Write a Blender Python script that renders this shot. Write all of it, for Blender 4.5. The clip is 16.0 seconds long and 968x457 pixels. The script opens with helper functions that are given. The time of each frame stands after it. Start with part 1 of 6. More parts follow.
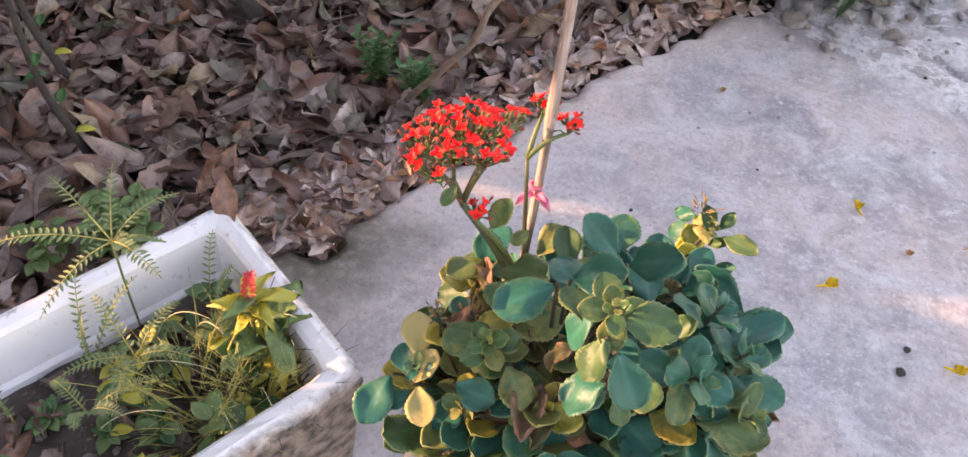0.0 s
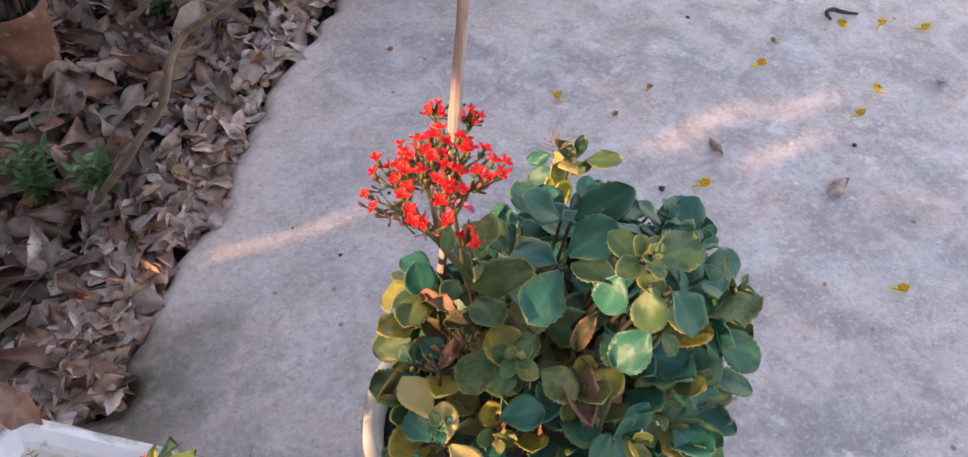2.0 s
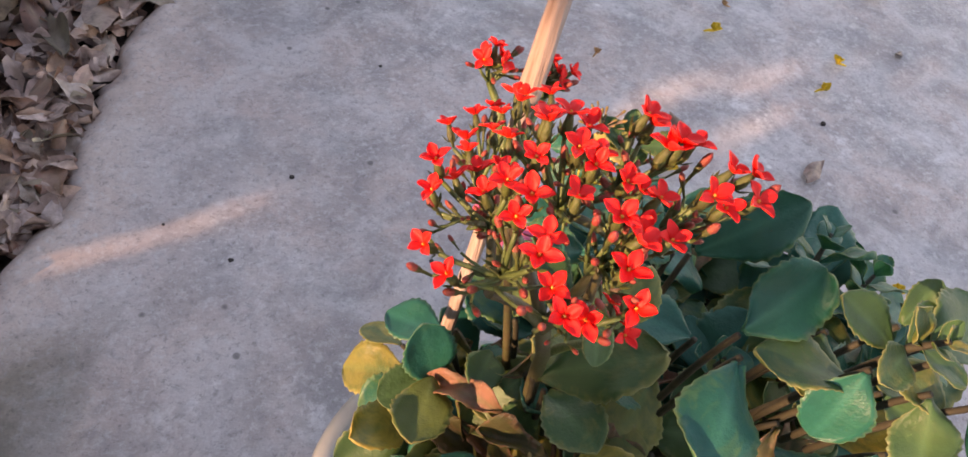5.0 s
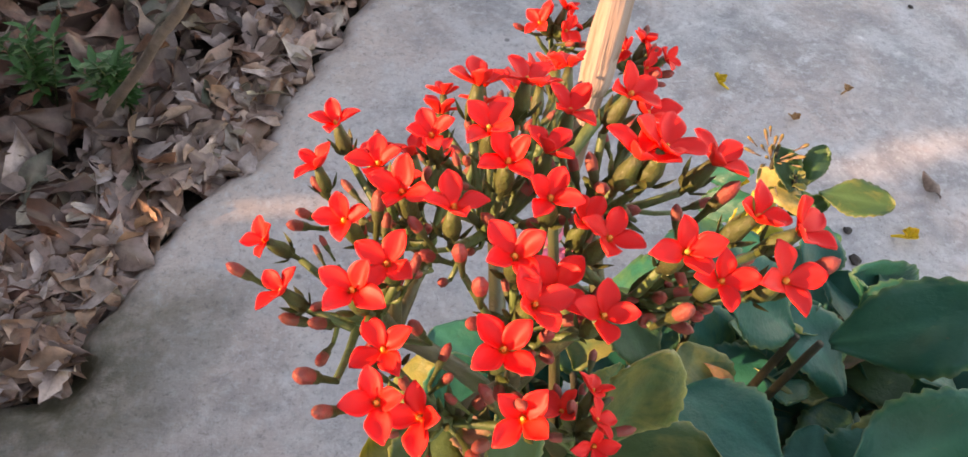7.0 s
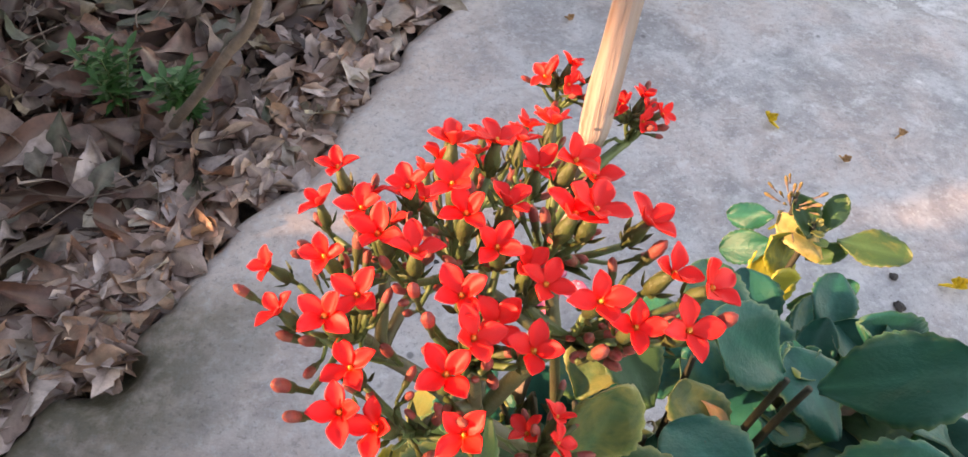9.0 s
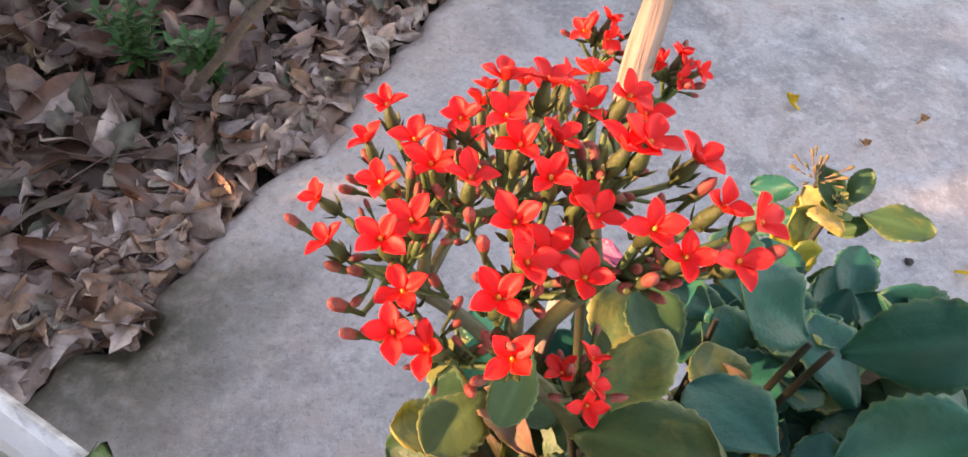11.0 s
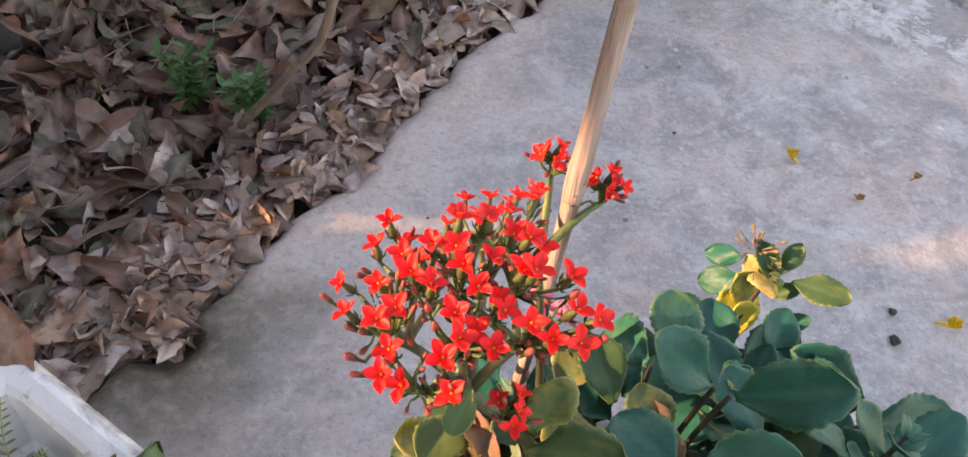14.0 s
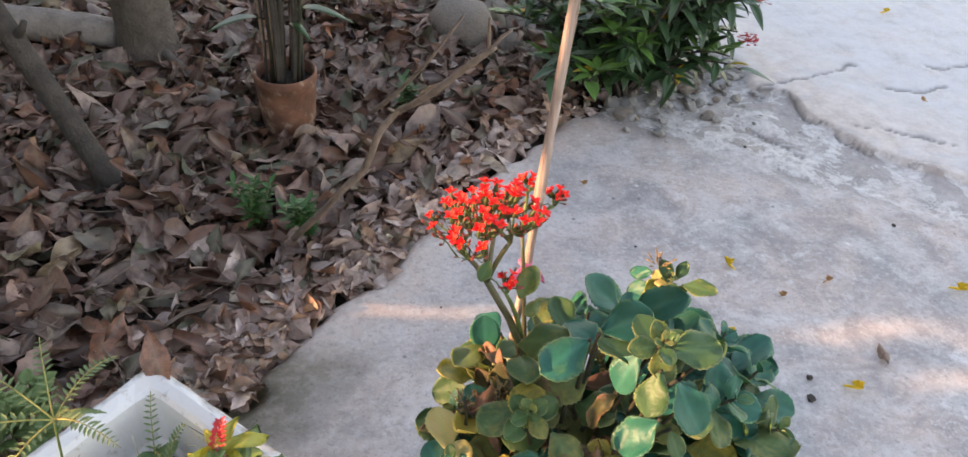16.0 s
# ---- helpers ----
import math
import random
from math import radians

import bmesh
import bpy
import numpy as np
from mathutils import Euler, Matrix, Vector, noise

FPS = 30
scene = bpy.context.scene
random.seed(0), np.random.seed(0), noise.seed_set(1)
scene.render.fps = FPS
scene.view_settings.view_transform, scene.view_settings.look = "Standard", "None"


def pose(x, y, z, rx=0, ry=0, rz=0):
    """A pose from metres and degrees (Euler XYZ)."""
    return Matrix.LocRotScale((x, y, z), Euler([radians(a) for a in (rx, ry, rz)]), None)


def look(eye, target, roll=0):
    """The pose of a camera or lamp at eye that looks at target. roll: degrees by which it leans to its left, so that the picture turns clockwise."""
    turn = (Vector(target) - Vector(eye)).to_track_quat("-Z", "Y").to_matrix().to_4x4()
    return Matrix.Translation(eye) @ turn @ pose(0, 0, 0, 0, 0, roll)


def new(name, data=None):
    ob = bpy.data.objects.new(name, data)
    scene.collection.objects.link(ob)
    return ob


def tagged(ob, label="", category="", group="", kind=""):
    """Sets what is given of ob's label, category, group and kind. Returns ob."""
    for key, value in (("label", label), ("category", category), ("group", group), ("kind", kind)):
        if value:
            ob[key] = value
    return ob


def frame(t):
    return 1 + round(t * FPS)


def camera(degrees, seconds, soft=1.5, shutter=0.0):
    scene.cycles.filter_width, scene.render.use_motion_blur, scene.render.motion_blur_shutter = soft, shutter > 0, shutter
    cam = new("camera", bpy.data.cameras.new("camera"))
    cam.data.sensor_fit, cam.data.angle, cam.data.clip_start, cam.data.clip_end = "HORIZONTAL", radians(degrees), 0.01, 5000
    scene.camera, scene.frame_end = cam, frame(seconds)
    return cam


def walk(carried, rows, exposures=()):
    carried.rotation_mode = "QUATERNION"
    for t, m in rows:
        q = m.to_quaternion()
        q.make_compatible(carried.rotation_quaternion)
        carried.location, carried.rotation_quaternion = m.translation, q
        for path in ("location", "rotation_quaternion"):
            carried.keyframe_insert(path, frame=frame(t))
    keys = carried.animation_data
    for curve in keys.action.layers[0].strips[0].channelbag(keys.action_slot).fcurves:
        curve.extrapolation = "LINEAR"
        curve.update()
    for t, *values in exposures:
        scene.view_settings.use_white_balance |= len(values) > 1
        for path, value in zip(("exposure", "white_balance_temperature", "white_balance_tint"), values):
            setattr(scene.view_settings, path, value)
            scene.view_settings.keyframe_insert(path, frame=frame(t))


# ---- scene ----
cam = camera(62.1, 16.0)
PATH = [
    (0, (0.169, 0.134, 1.306), (-0.011, 1.417, -0.217), 3.7),
    (0.5, (0.07, 0.155, 1.308), (0.082, 1.45, -0.216), 4.0),
    (1, (0.027, 0.186, 1.302), (0.25, 1.471, -0.214), 5.0),
    (1.5, (-0.048, 0.227, 1.289), (0.377, 1.427, -0.254), 3.9),
    (2, (-0.106, 0.229, 1.283), (0.562, 1.351, -0.232), 4.1),
    (2.5, (-0.151, 0.233, 1.305), (0.58, 1.34, -0.191), 2.9),
    (3, (-0.165, 0.318, 1.265), (0.677, 1.366, -0.216), 6.5),
    (3.5, (-0.13, 0.397, 1.179), (0.85, 1.366, -0.27), 13.1),
    (4, (-0.107, 0.443, 1.122), (0.891, 1.355, -0.351), 14.7),
    (4.5, (-0.083, 0.484, 1.069), (0.904, 1.349, -0.439), 16.3),
    (5, (-0.078, 0.506, 1.04), (0.853, 1.404, -0.485), 15.5),
    (5.2, (-0.078, 0.517, 1.034), (0.815, 1.435, -0.501), 14.4),
    (7.3, (0.047, 0.521, 0.969), (0.435, 1.692, -0.606), 6.6),
    (7.5, (0.048, 0.523, 0.967), (0.422, 1.699, -0.607), 6.6),
    (8, (0.048, 0.52, 0.98), (0.382, 1.725, -0.581), 5.2),
    (8.5, (0.052, 0.514, 0.989), (0.372, 1.725, -0.571), 5.2),
    (9, (0.052, 0.504, 0.999), (0.356, 1.733, -0.549), 4.8),
    (9.5, (0.046, 0.499, 0.992), (0.358, 1.717, -0.563), 5.6),
    (9.7, (0.039, 0.502, 0.988), (0.354, 1.717, -0.57), 6.1),
    (12, (0.046, 0.49, 1.012), (0.289, 1.673, -0.583), 5.9),
    (12.5, (0.051, 0.501, 1.025), (0.286, 1.685, -0.569), 6.3),
    (13, (0.059, 0.51, 1.044), (0.338, 1.695, -0.543), 8.3),
    (13.5, (0.056, 0.507, 1.074), (0.31, 1.701, -0.51), 7.5),
    (14, (0.053, 0.44, 1.105), (0.257, 1.682, -0.45), 5.4),
    (14.5, (0.048, 0.373, 1.149), (0.237, 1.685, -0.348), 4.7),
    (15, (0.032, 0.302, 1.18), (0.253, 1.676, -0.257), 4.8),
    (15.5, (0.014, 0.203, 1.231), (0.269, 1.662, -0.113), 5.1),
    (16, (-0.007, 0.061, 1.282), (0.22, 1.599, 0.025), 4.6),
]
walk(cam, [(t, look(eye, target, roll)) for t, eye, target, roll in PATH], exposures=[(0.0, 2.73, 9250, 36), (1.0, 2.58, 9000, 34), (2.0, 2.31, 8900, 35), (3.5, 2.09, 9050, 36), (5.2, 2.02, 9200, 34), (7.5, 2.42, 9700, 26), (9.5, 2.52, 9300, 28), (12.0, 2.44, 9100, 31), (13.0, 2.38, 9200, 31), (14.5, 2.39, 9350, 29), (16.0, 2.51, 9400, 26)])

# ---- light ----
SUN_ELEV, SUN_AZ = 15.0, 182.5      # degrees; the sun stands low beyond the trough's long side
world = bpy.data.worlds.new("sky")
scene.world = world
world.use_nodes = True
wn = world.node_tree
sky = wn.nodes.new("ShaderNodeTexSky")
sky.sky_type = 'NISHITA'
sky.sun_disc = False
sky.sun_elevation = radians(SUN_ELEV)
sky.sun_rotation = radians(90 - SUN_AZ)
wn.links.new(sky.outputs[0], wn.nodes["Background"].inputs[0])
wn.nodes["Background"].inputs[1].default_value = 0.15
sun_way = Vector((-math.cos(radians(SUN_AZ)) * math.cos(radians(SUN_ELEV)), -math.sin(radians(SUN_AZ)) * math.cos(radians(SUN_ELEV)), -math.sin(radians(SUN_ELEV))))
sun = new("sun", bpy.data.lights.new("sun", 'SUN'))
sun.data.energy, sun.data.angle, sun.data.color = 2.6, radians(0.7), (1.0, 0.73, 0.52)
sun.matrix_world = look((-6, 0.6, 3), Vector((-6, 0.6, 3)) + sun_way)

# ---- materials ----


def mat(name, rough=0.8, metal=0.0):
    m = bpy.data.materials.new(name)
    m.use_nodes = True
    b = m.node_tree.nodes["Principled BSDF"]
    b.inputs["Roughness"].default_value, b.inputs["Metallic"].default_value = rough, metal
    return m, m.node_tree, b


def coords(nt, kind="Object"):
    return nt.nodes.new("ShaderNodeTexCoord").outputs[kind]


def noise_tex(nt, co, scale, detail=4.0, rough=0.55, distort=0.0):
    n = nt.nodes.new("ShaderNodeTexNoise")
    nt.links.new(co, n.inputs["Vector"])
    n.inputs["Scale"].default_value, n.inputs["Detail"].default_value = scale, detail
    n.inputs["Roughness"].default_value, n.inputs["Distortion"].default_value = rough, distort
    return n.outputs["Fac"]


def ramp(nt, fac, stops):
    r = nt.nodes.new("ShaderNodeValToRGB")
    nt.links.new(fac, r.inputs["Fac"])
    while len(r.color_ramp.elements) < len(stops):
        r.color_ramp.elements.new(0.5)
    for e, (p, c) in zip(r.color_ramp.elements, stops):
        e.position, e.color = p, (*c, 1) if len(c) == 3 else c
    return r.outputs["Color"]


def grey(v):
    return (v, v, v)


def mix(nt, fac, a, b, mode='MIX'):
    m = nt.nodes.new("ShaderNodeMix")
    m.data_type, m.blend_type = 'RGBA', mode
    for sock, v in ((m.inputs["Factor"], fac), (m.inputs["A"], a), (m.inputs["B"], b)):
        if isinstance(v, bpy.types.NodeSocket):
            nt.links.new(v, sock)
        elif isinstance(v, (int, float)):
            sock.default_value = v
        else:
            sock.default_value = (*v, 1)
    return m.outputs["Result"]


def math_node(nt, op, a, b=0.0):
    m = nt.nodes.new("ShaderNodeMath")
    m.operation = op
    for sock, v in ((m.inputs[0], a), (m.inputs[1], b)):
        if isinstance(v, bpy.types.NodeSocket):
            nt.links.new(v, sock)
        else:
            sock.default_value = v
    return m.outputs[0]


def bump(nt, b, height, strength=0.4, dist=0.01):
    n = nt.nodes.new("ShaderNodeBump")
    n.inputs["Strength"].default_value, n.inputs["Distance"].default_value = strength, dist
    nt.links.new(height, n.inputs["Height"])
    nt.links.new(n.outputs[0], b.inputs["Normal"])


def paint(nt, b, col):
    nt.links.new(col, b.inputs["Base Color"])


def attribute(nt, name):
    a = nt.nodes.new("ShaderNodeAttribute")
    a.attribute_name = name
    return a.outputs["Fac"]


def chance(nt):
    return nt.nodes.new("ShaderNodeObjectInfo").outputs["Random"]


def island(nt):
    return nt.nodes.new("ShaderNodeNewGeometry").outputs["Random Per Island"]


def concrete_material():
    m, nt, b = mat("weathered_concrete", 0.55)
    co = coords(nt)
    big = noise_tex(nt, co, 2.2, 5, 0.6, 0.3)
    mid = noise_tex(nt, co, 13, 6, 0.65)
    fine = noise_tex(nt, co, 70, 6, 0.75)
    blot = noise_tex(nt, co, 7.5, 5, 0.62, 0.9)
    c = ramp(nt, big, [(0.30, (0.27, 0.265, 0.266)), (0.50, (0.375, 0.368, 0.366)), (0.70, (0.47, 0.460, 0.456))])
    c = mix(nt, ramp(nt, noise_tex(nt, co, 3.4, 5, 0.62, 0.4), [(0.36, grey(0)), (0.60, grey(0.9))]), c, (0.49, 0.392, 0.355))
    c = mix(nt, ramp(nt, noise_tex(nt, co, 4.6, 5, 0.62, 0.7), [(0.46, grey(0)), (0.64, grey(0.7))]), c, (0.245, 0.255, 0.268))
    c = mix(nt, ramp(nt, blot, [(0.49, grey(0)), (0.64, grey(0.62))]), c, (0.54, 0.53, 0.525))
    c = mix(nt, ramp(nt, blot, [(0.33, grey(0.62)), (0.50, grey(0))]), c, (0.215, 0.203, 0.205))
    crust = noise_tex(nt, co, 15, 8, 0.74, 0.25)
    zone = ramp(nt, noise_tex(nt, co, 1.5, 3, 0.5), [(0.44, grey(0.12)), (0.60, grey(1))])
    c = mix(nt, math_node(nt, 'MULTIPLY', ramp(nt, crust, [(0.55, grey(0)), (0.66, grey(0.9))]), zone), c, (0.62, 0.615, 0.61))
    c = mix(nt, math_node(nt, 'MULTIPLY', ramp(nt, crust, [(0.30, grey(0.65)), (0.42, grey(0))]), zone), c, (0.20, 0.195, 0.19))
    c = mix(nt, math_node(nt, 'MULTIPLY', attribute(nt, "dust"), ramp(nt, big, [(0.3, grey(0.40)), (0.65, grey(0.95))])), c, (0.60, 0.495, 0.445))
    edge = attribute(nt, "rim")
    c = mix(nt, math_node(nt, 'MULTIPLY', edge, math_node(nt, 'ADD', mid, 0.25)), c, (0.60, 0.465, 0.385))
    c = mix(nt, ramp(nt, fine, [(0.34, grey(0.45)), (0.46, grey(0))]), c, (0.18, 0.177, 0.175))
    c = mix(nt, ramp(nt, noise_tex(nt, co, 30, 5, 0.7), [(0.56, grey(0)), (0.70, grey(0.52))]), c, (0.55, 0.545, 0.535))
    c = mix(nt, ramp(nt, noise_tex(nt, co, 38, 6, 0.7, 0.3), [(0.34, grey(0.30)), (0.50, grey(0))]), c, (0.20, 0.197, 0.197))
    c = mix(nt, ramp(nt, noise_tex(nt, co, 52, 5, 0.7), [(0.54, grey(0)), (0.68, grey(0.5))]), c, (0.58, 0.57, 0.56))
    flecks = noise_tex(nt, co, 95, 7, 0.72, 0.4)
    c = mix(nt, math_node(nt, 'MULTIPLY', ramp(nt, flecks, [(0.56, grey(0)), (0.61, grey(0.75))]), ramp(nt, big, [(0.35, grey(0.15)), (0.6, grey(0.8))])), c, (0.58, 0.575, 0.565))
    c = mix(nt, math_node(nt, 'MULTIPLY', ramp(nt, flecks, [(0.37, grey(0.7)), (0.42, grey(0))]), 0.7), c, (0.16, 0.152, 0.15))
    specks = nt.nodes.new("ShaderNodeTexVoronoi")
    nt.links.new(co, specks.inputs["Vector"])
    specks.inputs["Scale"].default_value = 24
    spot = ramp(nt, specks.outputs["Distance"], [(0.0, grey(1)), (0.10, grey(0.9)), (0.17, grey(0))])
    few = nt.nodes.new("ShaderNodeSeparateColor")
    nt.links.new(specks.outputs["Color"], few.inputs[0])
    c = mix(nt, math_node(nt, 'MULTIPLY', spot, ramp(nt, few.outputs[0], [(0.96, grey(0)), (0.975, grey(0.7))])), c, (0.66, 0.655, 0.64))
    c = mix(nt, math_node(nt, 'MULTIPLY', spot, ramp(nt, few.outputs[1], [(0.93, grey(0)), (0.95, grey(0.8))])), c, (0.10, 0.095, 0.09))
    moss = math_node(nt, 'MULTIPLY', attribute(nt, "mossy"), ramp(nt, noise_tex(nt, co, 22, 5, 0.65), [(0.30, grey(0.55)), (0.55, grey(1))]))
    c = mix(nt, moss, c, mix(nt, mid, (0.036, 0.036, 0.018), (0.10, 0.09, 0.045)))
    c = mix(nt, math_node(nt, 'MULTIPLY', attribute(nt, "pale"), ramp(nt, noise_tex(nt, co, 9, 6, 0.7, 0.5), [(0.32, grey(0.35)), (0.55, grey(0.85))])), c, (0.475, 0.500, 0.525))
    c = mix(nt, attribute(nt, "broken"), c, mix(nt, ramp(nt, noise_tex(nt, co, 34, 7, 0.78), [(0.38, grey(0.75)), (0.56, grey(0))]), ramp(nt, noise_tex(nt, co, 6.5, 9, 0.70, 0.35), [(0.34, (0.27, 0.235, 0.22)), (0.462, (0.36, 0.325, 0.31)), (0.478, (0.15, 0.135, 0.125)), (0.497, (0.58, 0.565, 0.55)), (0.60, (0.66, 0.645, 0.63)), (0.67, (0.40, 0.375, 0.355))]), (0.22, 0.20, 0.185)))
    tan = mix(nt, ramp(nt, mid, [(0.35, grey(0)), (0.6, grey(1))]), (0.40, 0.33, 0.29), (0.60, 0.53, 0.48))
    c = mix(nt, math_node(nt, 'MULTIPLY', attribute(nt, "beige"), ramp(nt, noise_tex(nt, co, 4.5, 5, 0.6, 0.5), [(0.36, grey(0.1)), (0.56, grey(0.9))])), c, tan)
    c = mix(nt, math_node(nt, 'MULTIPLY', attribute(nt, "crack"), 0.85), c, (0.11, 0.10, 0.095))
    paint(nt, b, c)
    h = math_node(nt, 'ADD', math_node(nt, 'MULTIPLY', fine, 0.4), mid)
    bump(nt, b, math_node(nt, 'ADD', h, math_node(nt, 'MULTIPLY', crust, 0.6)), 0.5, 0.006)
    return m


def soil_material():
    m, nt, b = mat("dark_soil", 0.95)
    co = coords(nt)
    c = ramp(nt, noise_tex(nt, co, 9, 6, 0.65), [(0.3, (0.035, 0.026, 0.02)), (0.6, (0.085, 0.062, 0.048)), (0.8, (0.14, 0.105, 0.08))])
    c = mix(nt, ramp(nt, noise_tex(nt, co, 120, 2), [(0.62, grey(0)), (0.7, grey(0.6))]), c, (0.22, 0.18, 0.15))
    paint(nt, b, c)
    bump(nt, b, noise_tex(nt, co, 70, 5, 0.7), 0.8, 0.012)
    return m


def dry_leaf_material(name, single, bleached=False):
    m, nt, b = mat(name, 0.42 if bleached else 0.5)
    r = chance(nt) if single else island(nt)
    c = ramp(nt, r, [(0.0, (0.050, 0.024, 0.017)), (0.14, (0.180, 0.078, 0.054)), (0.28, (0.290, 0.160, 0.118)), (0.42, (0.105, 0.062, 0.048)),
                     (0.55, (0.37, 0.252, 0.200)), (0.66, (0.072, 0.040, 0.031)), (0.76, (0.36, 0.145, 0.078)), (0.86, (0.26, 0.185, 0.150)), (0.94, (0.085, 0.100, 0.060)), (1.0, (0.40, 0.27, 0.16))])
    if bleached:
        c = ramp(nt, r, [(0.0, (0.17, 0.096, 0.074)), (0.18, (0.56, 0.41, 0.35)), (0.32, (0.43, 0.235, 0.165)), (0.46, (0.66, 0.52, 0.465)), (0.58, (0.27, 0.17, 0.135)), (0.70, (0.60, 0.345, 0.22)), (0.80, (0.42, 0.29, 0.24)), (0.90, (0.62, 0.50, 0.45)), (1.0, (0.34, 0.28, 0.19))])
    co = coords(nt)
    c = mix(nt, ramp(nt, noise_tex(nt, co, 42, 5, 0.65), [(0.36, grey(0.5 if bleached else 0.7)), (0.60, grey(0))]), c, (0.050, 0.028, 0.02))
    v = attribute(nt, "vein")
    c = mix(nt, math_node(nt, 'MULTIPLY', v, 0.5), c, (0.34, 0.25, 0.18))
    paint(nt, b, c)
    bump(nt, b, math_node(nt, 'ADD', noise_tex(nt, co, 160, 3), v), 0.4, 0.003)
    return m


def succulent_material(name, base, warm, blush, amount, sheen=0.38):
    """A fleshy leaf: base colour, a warm yellowing that comes from the rim in blotches, and a blushed crenate edge."""
    m, nt, b = mat(name, sheen)
    co = coords(nt)
    edge = attribute(nt, "rim")
    r = chance(nt)
    blot = noise_tex(nt, co, 2.6, 4, 0.6, 0.6)
    w = math_node(nt, 'ADD', math_node(nt, 'MULTIPLY', edge, 0.20), math_node(nt, 'MULTIPLY', blot, 1.1))
    w = math_node(nt, 'ADD', w, math_node(nt, 'MULTIPLY', math_node(nt, 'SUBTRACT', r, 0.5), 0.55))
    w = math_node(nt, 'ADD', w, amount)
    f = ramp(nt, w, [(0.58, grey(0)), (0.86, grey(1))])
    shade = mix(nt, noise_tex(nt, co, 5, 4), base, tuple(v * 0.62 for v in base))
    c = mix(nt, f, shade, warm)
    c = mix(nt, math_node(nt, 'MULTIPLY', ramp(nt, edge, [(0.90, grey(0)), (1.0, grey(1))]), 0.35), c, blush)
    c = mix(nt, ramp(nt, noise_tex(nt, co, 8, 5, 0.7, 0.4), [(0.65, grey(0)), (0.75, grey(0.5))]), c, (0.15, 0.085, 0.05))
    vein = attribute(nt, "vein")
    c = mix(nt, math_node(nt, 'MULTIPLY', vein, 0.30), c, tuple(min(1, v * 1.9 + 0.03) for v in base))
    paint(nt, b, c)
    b.inputs["Subsurface Weight"].default_value = 0.12
    b.inputs["Subsurface Radius"].default_value = (0.006, 0.008, 0.003)
    b.inputs["Subsurface Scale"].default_value = 0.5
    bump(nt, b, noise_tex(nt, co, 9, 4, 0.6), 0.12, 0.02)
    b.inputs["Specular IOR Level"].default_value = 0.30
    return m


def plain(name, col, rough=0.6, vary=0.35, scale=30, dark=None, strength=0.3, dist=0.003, single=False):
    m, nt, b = mat(name, rough)
    co = coords(nt)
    dark = dark or tuple(v * (1 - vary) for v in col)
    c = mix(nt, ramp(nt, noise_tex(nt, co, scale, 5, 0.6, 0.2), [(0.32, grey(0)), (0.68, grey(1))]), dark, col)
    if single:
        c = mix(nt, math_node(nt, 'MULTIPLY', chance(nt), 0.45), c, dark)
    paint(nt, b, c)
    bump(nt, b, noise_tex(nt, co, scale * 5, 4, 0.6), strength, dist)
    return m


def trough_material():
    m, nt, b = mat("dirty_white_glaze", 0.35)
    co = coords(nt)
    c = mix(nt, ramp(nt, noise_tex(nt, co, 7, 5, 0.6, 0.4), [(0.35, grey(0)), (0.7, grey(0.4))]), (0.80, 0.80, 0.79), (0.62, 0.60, 0.56))
    c = mix(nt, ramp(nt, noise_tex(nt, co, 38, 5, 0.7), [(0.60, grey(0)), (0.70, grey(0.6))]), c, (0.32, 0.26, 0.21))
    grime = attribute(nt, "grime")
    g = ramp(nt, math_node(nt, 'ADD', math_node(nt, 'MULTIPLY', grime, 0.75), math_node(nt, 'MULTIPLY', noise_tex(nt, co, 22, 6, 0.7, 0.5), 0.55)), [(0.50, grey(0)), (0.72, grey(1))])
    c = mix(nt, g, c, mix(nt, ramp(nt, noise_tex(nt, co, 40, 5), [(0.35, grey(0)), (0.6, grey(1))]), (0.060, 0.052, 0.047), (0.30, 0.235, 0.20)))
    paint(nt, b, c)
    nt.links.new(ramp(nt, g, [(0, grey(0.3)), (1, grey(0.9))]), b.inputs["Roughness"])
    bump(nt, b, noise_tex(nt, co, 55, 5, 0.65), 0.3, 0.004)
    return m


def petal_material():
    m, nt, b = mat("scarlet_petal", 0.5)
    b.inputs["Specular IOR Level"].default_value = 0.22
    co = coords(nt)
    v = attribute(nt, "rim")
    c = ramp(nt, v, [(0.0, (0.80, 0.50, 0.10)), (0.035, (0.80, 0.16, 0.02)), (0.09, (0.92, 0.024, 0.018)), (1.0, (0.95, 0.034, 0.036))])
    c = mix(nt, math_node(nt, 'MULTIPLY', noise_tex(nt, co, 500, 3), 0.35), c, (0.78, 0.010, 0.010))
    c = mix(nt, math_node(nt, 'MULTIPLY', chance(nt), 0.3), c, (0.93, 0.045, 0.03))
    paint(nt, b, c)
    b.inputs["Subsurface Weight"].default_value = 0.15
    b.inputs["Subsurface Radius"].default_value = (0.004, 0.001, 0.001)
    b.inputs["Subsurface Scale"].default_value = 0.5
    return m


